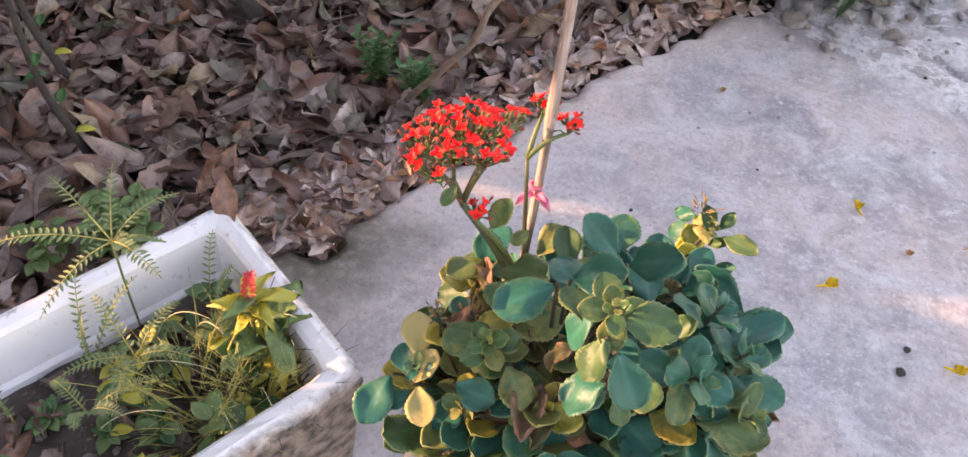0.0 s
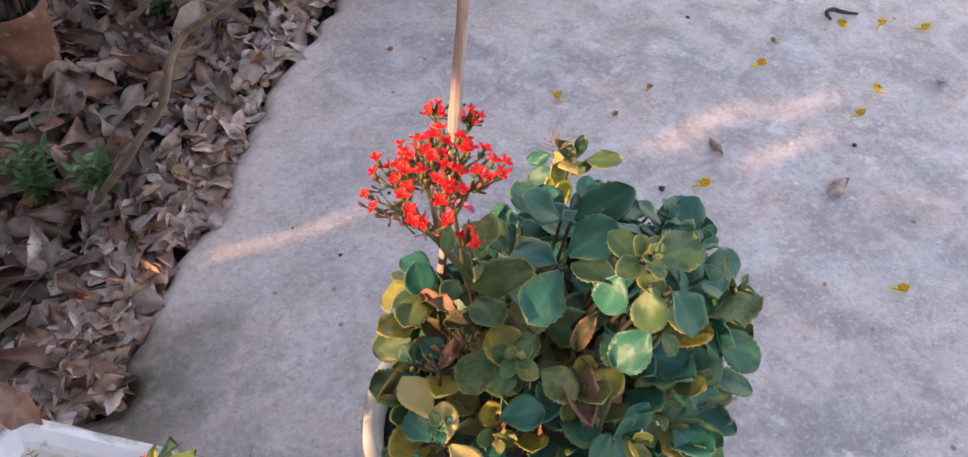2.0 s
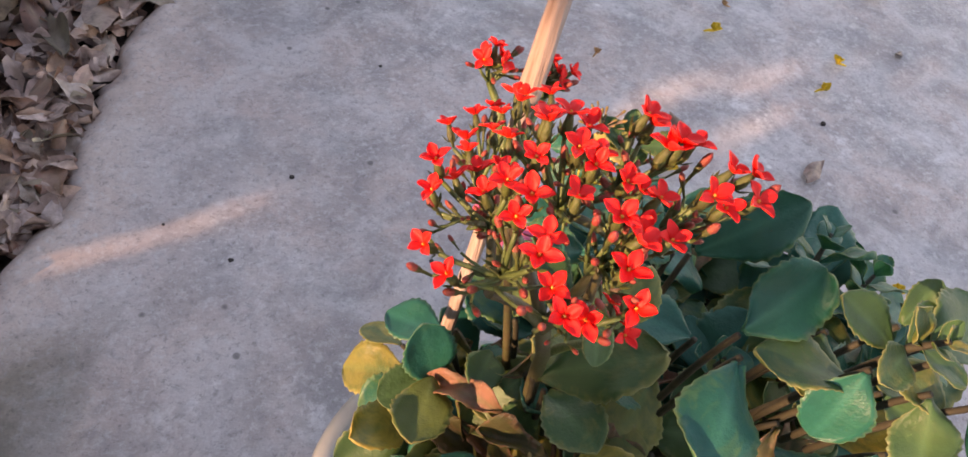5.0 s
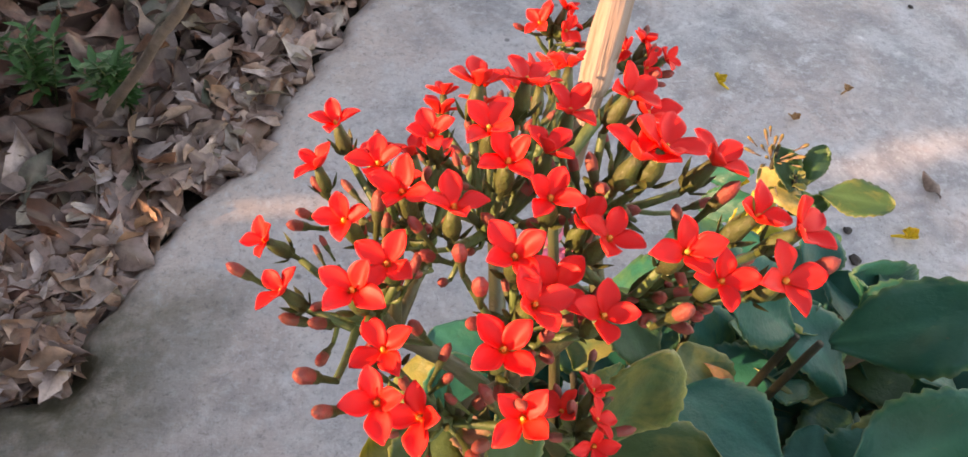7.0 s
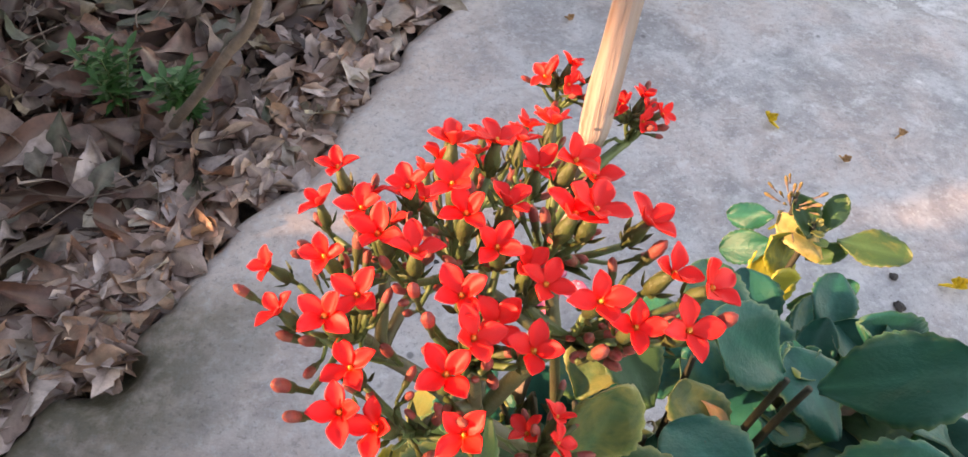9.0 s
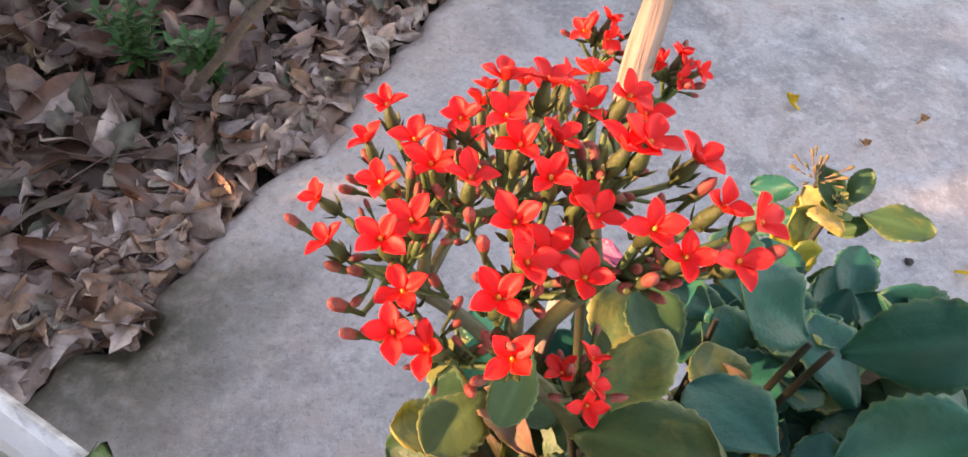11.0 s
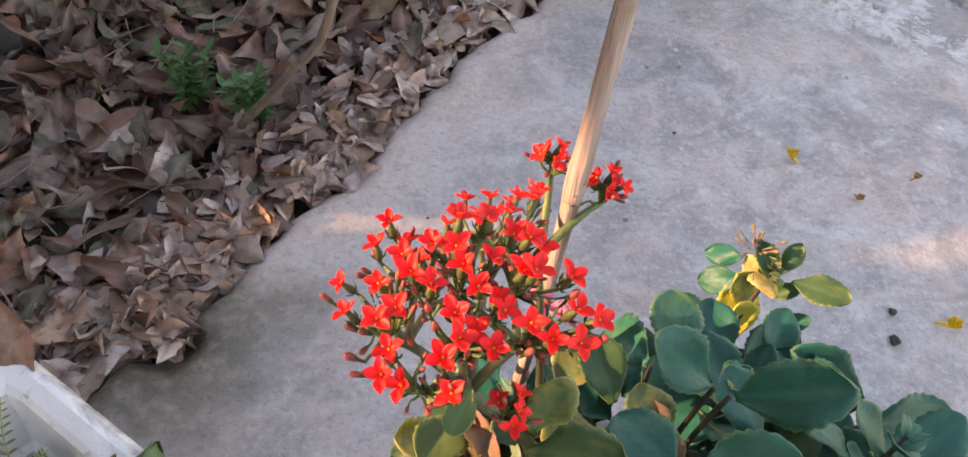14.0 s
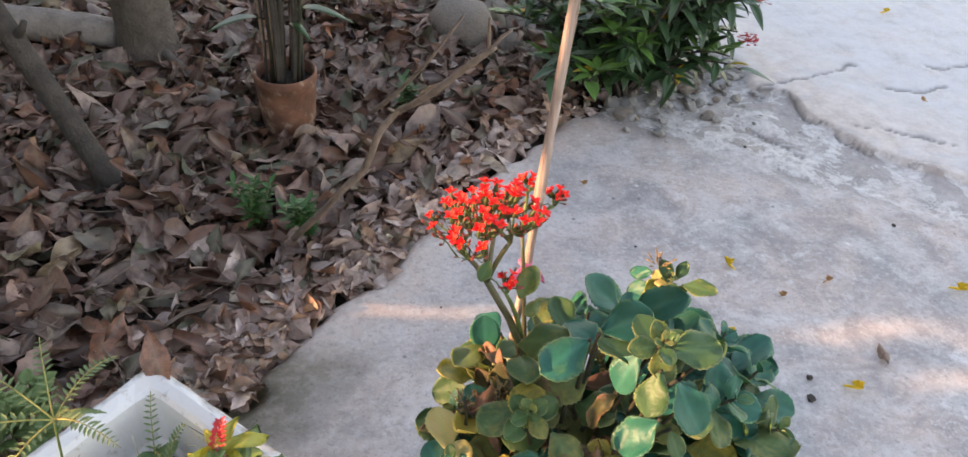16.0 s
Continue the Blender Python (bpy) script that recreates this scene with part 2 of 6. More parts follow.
def wood_material():
    m, nt, b = mat("peeled_stick_wood", 0.6)
    co = coords(nt)
    mp = nt.nodes.new("ShaderNodeMapping")
    mp.inputs["Scale"].default_value = (1, 1, 0.06)
    nt.links.new(co, mp.inputs["Vector"])
    g = noise_tex(nt, mp.outputs[0], 220, 4, 0.6)
    c = ramp(nt, g, [(0.3, (0.20, 0.135, 0.108)), (0.46, (0.35, 0.262, 0.225)), (0.75, (0.48, 0.388, 0.348))])
    c = mix(nt, ramp(nt, noise_tex(nt, co, 28, 4, 0.6), [(0.58, grey(0)), (0.72, grey(0.55))]), c, (0.23, 0.15, 0.10))
    c = mix(nt, math_node(nt, 'MULTIPLY', attribute(nt, "bark"), ramp(nt, g, [(0.35, grey(0.95)), (0.7, grey(0.6))])), c, (0.15, 0.085, 0.055))
    paint(nt, b, c)
    bump(nt, b, g, 0.8, 0.003)
    return m


def terracotta_material():
    m, nt, b = mat("old_terracotta", 0.85)
    co = coords(nt)
    c = ramp(nt, noise_tex(nt, co, 14, 5, 0.65, 0.4), [(0.3, (0.075, 0.036, 0.025)), (0.55, (0.19, 0.078, 0.046)), (0.75, (0.26, 0.125, 0.08))])
    c = mix(nt, ramp(nt, noise_tex(nt, co, 26, 5, 0.6), [(0.55, grey(0)), (0.68, grey(0.7))]), c, (0.40, 0.33, 0.26))
    paint(nt, b, c)
    bump(nt, b, noise_tex(nt, co, 60, 4), 0.5, 0.004)
    return m


CONCRETE, SOIL = concrete_material(), soil_material()
DRY, DRY_ONE = dry_leaf_material("dry_leaf_brown", False), dry_leaf_material("dry_leaf_single", True)
BLEACHED = dry_leaf_material("dry_leaf_bleached", False, True)
LEAF_GREEN = succulent_material("succulent_green", (0.009, 0.126, 0.088), (0.080, 0.162, 0.054), (0.20, 0.26, 0.13), -0.17, 0.44)
LEAF_OLIVE = succulent_material("succulent_olive", (0.046, 0.112, 0.040), (0.17, 0.170, 0.050), (0.34, 0.33, 0.16), -0.05, 0.46)
LEAF_YELLOW = succulent_material("succulent_yellow", (0.085, 0.125, 0.030), (0.36, 0.275, 0.048), (0.40, 0.33, 0.14), 0.0, 0.42)
LEAF_PALE = succulent_material("succulent_pale_yellow", (0.14, 0.16, 0.05), (0.42, 0.335, 0.125), (0.44, 0.34, 0.16), 0.14, 0.45)
LEAF_GOLD = succulent_material("succulent_golden", (0.16, 0.20, 0.035), (0.46, 0.40, 0.055), (0.42, 0.36, 0.12), 0.10, 0.46)
LEAF_RUSSET = succulent_material("succulent_russet", (0.075, 0.075, 0.034), (0.21, 0.105, 0.072), (0.24, 0.14, 0.08), 0.0, 0.6)
STEM_GREEN = plain("green_stem", (0.11, 0.16, 0.050), 0.5, 0.4, 60)
STEM_BROWN = plain("brown_stem", (0.038, 0.036, 0.019), 0.75, 0.5, 60)
STEM_OLD = plain("withered_brown", (0.28, 0.20, 0.07), 0.7, 0.5, 200, single=True)
STALK = plain("olive_stalk", (0.075, 0.090, 0.034), 0.5, 0.45, 60, dark=(0.075, 0.055, 0.03))
PETAL = petal_material()
CALYX = plain("calyx_green", (0.095, 0.130, 0.030), 0.5, 0.5, 200, dark=(0.055, 0.055, 0.018), single=True)
BUD = plain("bud_rose", (0.40, 0.035, 0.040), 0.5, 0.45, 220, dark=(0.20, 0.06, 0.035), single=True)
TROUGH = trough_material()
POT_GREY = plain("grey_white_pot", (0.33, 0.36, 0.345), 0.6, 0.4, 14)
WOOD, TERRACOTTA = wood_material(), terracotta_material()
BARK = plain("grey_brown_bark", (0.15, 0.12, 0.098), 0.9, 0.55, 18, strength=0.8, dist=0.012)
DARK_BARK = plain("dark_bark", (0.065, 0.054, 0.046), 0.9, 0.5, 22, strength=0.8, dist=0.01)
VINE = plain("vine_bark", (0.27, 0.19, 0.145), 0.85, 0.45, 40, strength=0.6, dist=0.004)
STONE = plain("rough_stone", (0.34, 0.29, 0.255), 0.9, 0.4, 16, strength=0.7, dist=0.01)
RUBBLE = plain("concrete_rubble", (0.50, 0.48, 0.455), 0.9, 0.5, 30, strength=0.7, dist=0.006, single=True)
BUSH_LEAF = plain("bush_leaf_dark", (0.040, 0.105, 0.040), 0.32, 0.5, 40, single=True)
BUSH_YOUNG = plain("bush_leaf_young", (0.10, 0.24, 0.05), 0.38, 0.4, 40, single=True)
BUSH_YELLOW = plain("bush_leaf_yellow", (0.62, 0.42, 0.04), 0.5, 0.3, 40)
SPRIG = plain("sprig_leaf", (0.034, 0.140, 0.030), 0.45, 0.5, 60, single=True)
FERN = plain("feathery_leaf", (0.17, 0.26, 0.10), 0.5, 0.4, 90, single=True)
WEED = plain("weed_leaf", (0.13, 0.23, 0.07), 0.5, 0.45, 60, single=True)
LIME = plain("lime_yellow_leaf", (0.62, 0.52, 0.05), 0.5, 0.4, 22, dark=(0.30, 0.30, 0.05), single=True)
GRASS = plain("straw_green_grass", (0.46, 0.42, 0.12), 0.6, 0.5, 80, single=True)
STRAW = plain("pale_straw", (0.56, 0.55, 0.33), 0.6, 0.35, 90)
YELLOW = plain("yellow_petal", (0.86, 0.55, 0.02), 0.5, 0.25, 120, single=True)
FADED = plain("faded_blossom", (0.58, 0.31, 0.14), 0.7, 0.4, 120)
CRIMSON = plain("crimson_flower", (0.62, 0.03, 0.04), 0.5, 0.4, 120)
PINK = plain("pink_ribbon", (0.80, 0.16, 0.28), 0.5, 0.25, 120)
DARK = plain("dark_debris", (0.05, 0.043, 0.04), 0.85, 0.5, 80)

# ---- mesh tools ----


def mesh_of(name, verts, faces, material, attrs=None, smooth=True, slots=None):
    me = bpy.data.meshes.new(name)
    me.from_pydata([tuple(map(float, v)) for v in verts], [], [tuple(map(int, f)) for f in faces])
    for m in (material if isinstance(material, (list, tuple)) else [material]):
        me.materials.append(m)
    if slots is not None:
        me.polygons.foreach_set("material_index", np.array(slots, dtype=np.int32))
    for key, values in (attrs or {}).items():
        a = me.attributes.new(key, 'FLOAT', 'POINT')
        a.data.foreach_set("value", np.array(values, dtype=np.float32))
    if smooth:
        me.polygons.foreach_set("use_smooth", np.ones(len(me.polygons), dtype=bool))
    me.update()
    return me


def put(name, me, parent=None, m=None, label=""):
    ob = new(name, me)
    if parent is not None:
        ob.parent = parent
    if m is not None:
        ob.matrix_basis = m
    return tagged(ob, label)


def empty(name, place=(0, 0, 0)):
    ob = new(name)
    ob.location = place
    ob.empty_display_size = 0.02
    return ob


def aim(place, way, up=(0, 0, 1), scale=1.0, spin=0.0):
    """A pose whose local y runs along way and whose local z leans to up."""
    y = Vector(way).normalized()
    z = Vector(up) - y * Vector(up).dot(y)
    if z.length < 1e-4:
        z = Vector((1, 0, 0)) - y * y.x
    z.normalize()
    x = y.cross(z)
    r = Matrix((x, y, z)).transposed().to_4x4()
    return Matrix.Translation(place) @ r @ Matrix.Rotation(spin, 4, 'Y') @ Matrix.Scale(scale, 4)


def tube(points, radii, sides=8, rough=0.0, seed=0):
    """Vertices and faces of a round limb along points, closed at both ends."""
    pts = [Vector(p) for p in points]
    verts, faces = [], []
    rng = random.Random(seed)
    ref = Vector((0.31, 0.87, 0.38))
    for i, p in enumerate(pts):
        d = (pts[min(i + 1, len(pts) - 1)] - pts[max(i - 1, 0)]).normalized()
        x = d.cross(ref).normalized()
        y = d.cross(x)
        for k in range(sides):
            a = 2 * math.pi * k / sides
            r = radii[i] * (1 + rough * (rng.random() - 0.5))
            verts.append(p + x * math.cos(a) * r + y * math.sin(a) * r)
    for i in range(len(pts) - 1):
        for k in range(sides):
            a, b = i * sides + k, i * sides + (k + 1) % sides
            faces.append((a, b, b + sides, a + sides))
    faces.append(tuple(range(sides))[::-1])
    faces.append(tuple(range((len(pts) - 1) * sides, len(pts) * sides)))
    return verts, faces


def bend(a, b, sag, n=8, side=(0, 0, 1)):
    a, b, s = Vector(a), Vector(b), Vector(side)
    return [a.lerp(b, i / n) + s * (sag * 4 * (i / n) * (1 - i / n)) for i in range(n + 1)]


def lathe(profile, sides=40):
    verts, faces = [], []
    for r, z in profile:
        for k in range(sides):
            a = 2 * math.pi * k / sides
            verts.append((r * math.cos(a), r * math.sin(a), z))
    for i in range(len(profile) - 1):
        for k in range(sides):
            a, b = i * sides + k, i * sides + (k + 1) % sides
            faces.append((a, b, b + sides, a + sides))
    faces.append(tuple(range(sides))[::-1])
    faces.append(tuple(range((len(profile) - 1) * sides, len(profile) * sides)))
    return verts, faces


def blade(length, width, shape, nu=9, nv=6, cup=0.15, droop=0.2, fold=0.1, thick=0.0, crenate=0.0, teeth=0, wave=0.0, seed=0, petiole=0.0, tipward=1.0):
    """A leaf from the origin along y. shape(u): half-width share at u. Gives verts, faces, and the rim and vein values."""
    rng = random.Random(seed)
    ph = rng.random() * 6
    top, rim, vein = [], [], []
    for i in range(nu + 1):
        u = 1 - (1 - i / nu) ** tipward
        s = shape(u)
        for j in range(nv + 1):
            v = 2 * j / nv - 1
            half = width * 0.5 * s
            if teeth and abs(v) > 0.99:
                half *= 1 + crenate * math.cos(u * teeth * math.pi * 2)
            x = v * half
            y = length * u * (1 - 0.06 * v * v * s)
            z = cup * width * v * v * s - droop * length * u * u + fold * width * abs(v) * s
            z += wave * width * math.sin(u * 9 + ph) * v * abs(v) + wave * 0.5 * width * math.sin(u * 5 + v * 3 + ph)
            top.append(Vector((x, y + petiole, z)))
            rim.append(max(abs(v), min(1, abs(2 * u - 1) ** 3) if u > 0.5 else 0))
            vein.append(max(0.0, 1 - abs(v) * 5) * (1 - u * 0.6))
    n = nv + 1
    quads = [(i * n + j, i * n + j + 1, (i + 1) * n + j + 1, (i + 1) * n + j) for i in range(nu) for j in range(nv)]
    if thick <= 0:
        return top, quads, rim, vein
    k = len(top)
    low = []
    for idx, p in enumerate(top):
        i, j = divmod(idx, n)
        v = abs(2 * j / nv - 1)
        t = thick * (1 - 0.75 * v ** 4)
        low.append(p - Vector((0, 0, t)))
    faces = quads + [(d + k, c + k, b + k, a + k) for a, b, c, d in quads]
    for i in range(nu):
        a, b = i * n, (i + 1) * n
        faces.append((a, b, b + k, a + k))
        a, b = i * n + nv, (i + 1) * n + nv
        faces.append((b, a, a + k, b + k))
    for j in range(nv):
        faces.append((j + 1, j, j + k, j + 1 + k))
        a = nu * n + j
        faces.append((a, a + 1, a + 1 + k, a + k))
    return top + low, faces, rim + rim, vein + vein


def obovate(u):
    if u < 0.56:
        return 0.14 + 0.86 * math.sin(math.pi / 2 * u / 0.56) ** 1.15
    return max(0.01, 1 - ((u - 0.56) / 0.44) ** 2.3) ** 0.5


def lance(u):
    return max(0.04, math.sin(math.pi * u ** 0.85) ** 0.9)


def oval(u):
    return max(0.06, math.sin(math.pi * u) ** 0.6)


def merge(chunks):
    """Joins (verts, faces, attrs) chunks into one set."""
    verts, faces, attrs, base = [], [], {}, 0
    for v, f, a in chunks:
        verts += [tuple(p) for p in v]
        faces += [tuple(i + base for i in face) for face in f]
        for key, vals in a.items():
            attrs.setdefault(key, []).extend(vals)
        base += len(v)
    return verts, faces, attrs


def moved(verts, m):
    return [m @ Vector(v) for v in verts]


def stone_mesh(seed, squash=0.7, amp=0.22):
    bm = bmesh.new()
    bmesh.ops.create_icosphere(bm, subdivisions=2 if amp > 0.3 else 3, radius=1.0)
    for v in bm.verts:
        n = v.co.normalized()
        k = 1 + amp * noise.noise(n * 1.4 + Vector((seed, 0, 0))) + amp * 0.4 * noise.noise(n * 4 + Vector((0, seed, 0)))
        v.co = Vector((n.x * k, n.y * k * 0.85, n.z * k * squash))
    for f in bm.faces:
        f.smooth = amp < 0.3
    me = bpy.data.meshes.new("stone")
    bm.to_mesh(me)
    bm.free()
    return me


def glide(pts, steps=4):
    """A smooth line through the points."""
    out = []
    for i in range(len(pts) - 1):
        p0, p1, p2, p3 = (Vector(pts[max(0, min(len(pts) - 1, k))]) for k in (i - 1, i, i + 1, i + 2))
        for k in range(steps):
            t = k / steps
            out.append(0.5 * (2 * p1 + (p2 - p0) * t + (2 * p0 - 5 * p1 + 4 * p2 - p3) * t * t + (3 * p1 - p0 - 3 * p2 + p3) * t ** 3))
    return out + [Vector(pts[-1])]


# ---- ground, slab and leaf litter ----

EDGE = [(-1.6, -0.35), (-0.95, 0.40), (-0.60, 0.82), (-0.45, 1.02), (-0.40, 1.085), (-0.345, 1.092), (-0.293, 1.122), (-0.278, 1.165), (-0.250, 1.212), (-0.194, 1.285), (-0.145, 1.350), (-0.100, 1.405),
        (-0.020, 1.478), (0.030, 1.572), (0.108, 1.683), (0.196, 1.807), (0.355, 1.965), (0.540, 2.150), (0.625, 2.207)]
FAR = [(0.625, 2.207), (0.79, 2.09), (0.99, 1.985), (1.16, 1.845), (1.33, 1.775), (1.55, 1.63), (2.1, 1.42), (3.2, 1.05)]
PATCH = [(0.95, 3.4), (1.12, 2.72), (1.215, 2.47), (1.19, 2.335), (1.30, 2.31), (1.315, 2.19), (1.434, 1.965), (1.75, 1.74), (2.2, 1.50), (3.2, 1.15)]


CRACKS = [[(1.193, 2.334), (1.253, 2.360), (1.331, 2.387), (1.455, 2.419), (1.638, 2.499)],
          [(1.193, 2.334), (1.263, 2.331), (1.301, 2.311), (1.314, 2.193), (1.365, 2.118), (1.384, 2.043), (1.409, 1.995), (1.439, 1.961)],
          [(1.911, 2.495), (1.975, 2.483), (2.085, 2.513)], [(1.664, 2.337), (1.705, 2.329), (1.789, 2.317), (1.905, 2.361)],
          [(1.10, 2.10), (1.17, 2.02), (1.22, 1.95)], [(1.45, 2.10), (1.60, 2.05), (1.72, 1.98)]]


def distance(p, line):
    """The distance from p to a polyline and the side on which it lies (right of its run is positive)."""
    best, side = 1e9, 1
    for (ax, ay), (bx, by) in zip(line, line[1:]):
        dx, dy = bx - ax, by - ay
        t = max(0, min(1, ((p[0] - ax) * dx + (p[1] - ay) * dy) / (dx * dx + dy * dy)))
        ex, ey = p[0] - ax - t * dx, p[1] - ay - t * dy
        d = math.hypot(ex, ey)
        if d < best - 1e-9:
            best, side = d, 1 if dx * ey - dy * ex <= 0 else -1
    return best, side


def edge_side(x, y):
    """Metres inside the slab's broken edge (negative: out on the litter), with the ragged outline of the edge."""
    d, s = distance((x, y), EDGE + [(0.80, 2.45), (0.95, 3.4), (1.0, 6.0)])
    return d * s + 0.034 * noise.noise((x * 5, y * 5, 1)) + 0.024 * noise.noise((x * 15, y * 15, 2)) + 0.010 * noise.noise((x * 45, y * 45, 5))


def build_slab():
    step = 0.0125
    xs, ys = np.arange(-1.5, 3.2, step), np.arange(-0.3, 3.45, step)
    index, verts, rim, mossy, broken, pale, dust, crack, beige = {}, [], [], [], [], [], [], [], []
    for i, x in enumerate(xs):
        for j, y in enumerate(ys):
            s = edge_side(x, y)
            if s < -0.02:
                continue
            z = 0.0022 * noise.noise((x * 3, y * 3, 4)) + 0.0012 * noise.noise((x * 22, y * 22, 7))
            df, sf = distance((x, y), FAR)
            dp, sp = distance((x, y), PATCH)
            rough = 0.0
            if x > 0.45 and y > 0.9:
                past, before = (sf < 0), (sp > 0)
                zone = 1.0 if (past and before) else max(0.0, 1 - min(df, dp) / 0.06)
                ragged = 0.5 + 0.9 * noise.noise((x * 6, y * 6, 12))
                rough = max(0.0, min(1.0, zone * (0.55 + ragged)))
                z += rough * (0.006 * noise.noise((x * 9, y * 9, 3)) + 0.005 * abs(noise.noise((x * 28, y * 28, 8))) - 0.004)
                if sp < 0:
                    z += 0.016 * min(1, (dp + 0.008 * noise.noise((x * 30, y * 30, 9))) / 0.010) if dp > 0.004 else 0
            split, warm = 0.0, 0.0
            if x > 0.9 and y > 1.5:
                near = min(distance((x + 0.022 * noise.noise((x * 14, y * 14, 21)), y + 0.022 * noise.noise((x * 14, y * 14, 22))), line)[0] for line in CRACKS)
                split = max(0.0, min(1.0, 1.35 - near / (0.0065 + 0.006 * noise.noise((x * 6, y * 6, 23)))))
                z -= 0.006 * split
                if sp < 0:
                    warm = max(0.0, 1 - dp / 0.42) ** 0.7
            if s < 0.035:
                z -= 0.045 * (1 - max(0, s + 0.02) / 0.055) ** 2
            index[i, j] = len(verts)
            verts.append((x, y, z))
            rim.append(max(0, 1 - max(0, s) / 0.16))
            damp = max(0, 1 - max(0, s) / 0.19) ** 0.5 * max(0.0, min(1.0, (1.27 - y) / 0.09)) * (1 if x < 0 else 0)
            wet = 0.38 * max(0, 1 - max(0, s) / 0.30) * max(0, 1 - abs(y - 0.98) / 0.34) * (1 if x < 0.1 else 0)
            mossy.append(min(1, max(damp * 0.95, wet)))
            broken.append(rough * 0.8)
            crack.append(split)
            beige.append(warm)
            dust.append(max(0.0, 1 - max(0, s) / 0.6) * max(0.0, min(1.0, 1.6 - 0.8 * y)) if x < 0.9 else 0.0)
            pale.append(min(1.0, dp / 0.05) if (sp < 0 and x > 0.45 and y > 0.9) else 0.0)
    faces = [(index[i, j], index[i + 1, j], index[i + 1, j + 1], index[i, j + 1]) for (i, j) in index if (i + 1, j) in index and (i + 1, j + 1) in index and (i, j + 1) in index]
    x0, x1, y0, y1 = float(xs[0]), float(xs[-1]), float(ys[0]), float(ys[-1])
    far = 9.0
    n = len(verts)
    for x, y in ((x0, -far), (x1, -far), (far, -far), (far, y0), (far, y1), (far, far), (x1, far), (1.0, far), (1.0, y1), (x1, y1), (x1, y0), (x0, y0)):
        verts.append((x, y, 0.016 if y > 1.2 else 0.0))
        rim.append(0), mossy.append(0), broken.append(0), crack.append(0), beige.append(0), pale.append(1.0 if y > 1.2 else 0.0), dust.append(0.0)
    faces += [(n, n + 1, n + 10, n + 11), (n + 1, n + 2, n + 3, n + 10), (n + 10, n + 3, n + 4, n + 9), (n + 9, n + 4, n + 5, n + 6), (n + 8, n + 9, n + 6, n + 7)]
    me = mesh_of("pavement", verts, faces, CONCRETE, {"rim": rim, "mossy": mossy, "broken": broken, "pale": pale, "dust": dust, "crack": crack, "beige": beige})
    tagged(put("pavement", me), "weathered grey concrete slab with a broken edge and scattered petals", "pavement", kind="structure")


def build_ground():
    verts, faces = [], []
    steps = [-80, -20, -6, -3] + [x * 0.06 for x in range(-42, 22)] + [2, 4, 8, 20, 80]
    ys = [-80, -20, -6, -2] + [y * 0.06 for y in range(8, 82)] + [6, 9, 20, 80]
    for x in steps:
        for y in ys:
            near = abs(x) < 3 and 0 < y < 6
            z = -0.050 + (0.014 * noise.noise((x * 3, y * 3, 0)) + 0.006 * noise.noise((x * 14, y * 14, 0)) if near else 0)
            verts.append((x, y, z))
    n = len(ys)
    faces = [(i * n + j, (i + 1) * n + j, (i + 1) * n + j + 1, i * n + j + 1) for i in range(len(steps) - 1) for j in range(n - 1)]
    me = mesh_of("ground", verts, faces, SOIL)
    tagged(put("ground", me), "dark bare garden soil under the fallen leaves", "ground", kind="structure")


def dry_leaf(seed):
    rng = random.Random(seed)
    length = rng.uniform(0.090, 0.160)
    width = length * rng.uniform(0.30, 0.47)
    v, f, r, ve = blade(length, width, lance, 10, 4, crenate=rng.choice((0.0, 0.05, 0.12, 0.16)), teeth=rng.choice((2.3, 3.4, 4.2)), cup=rng.uniform(-0.25, 0.38), droop=rng.uniform(-0.26, 0.28), fold=rng.uniform(-0.14, 0.34), wave=rng.uniform(0.08, 0.30), seed=seed)
    twist = rng.uniform(-0.7, 0.7)
    side = rng.uniform(-0.25, 0.25)
    out = []
    for p in v:
        t = p.y / length
        a = twist * (t - 0.5)
        out.append(Vector((p.x * math.cos(a) - p.z * math.sin(a) + side * length * (t - 0.5) ** 2, p.y - length / 2, p.x * math.sin(a) + p.z * math.cos(a))))
    zmean = sum(p.z for p in out) / len(out)
    return [p - Vector((0, 0, zmean)) for p in out], f, ve


DRY_LEAVES = [dry_leaf(100 + i) for i in range(28)]


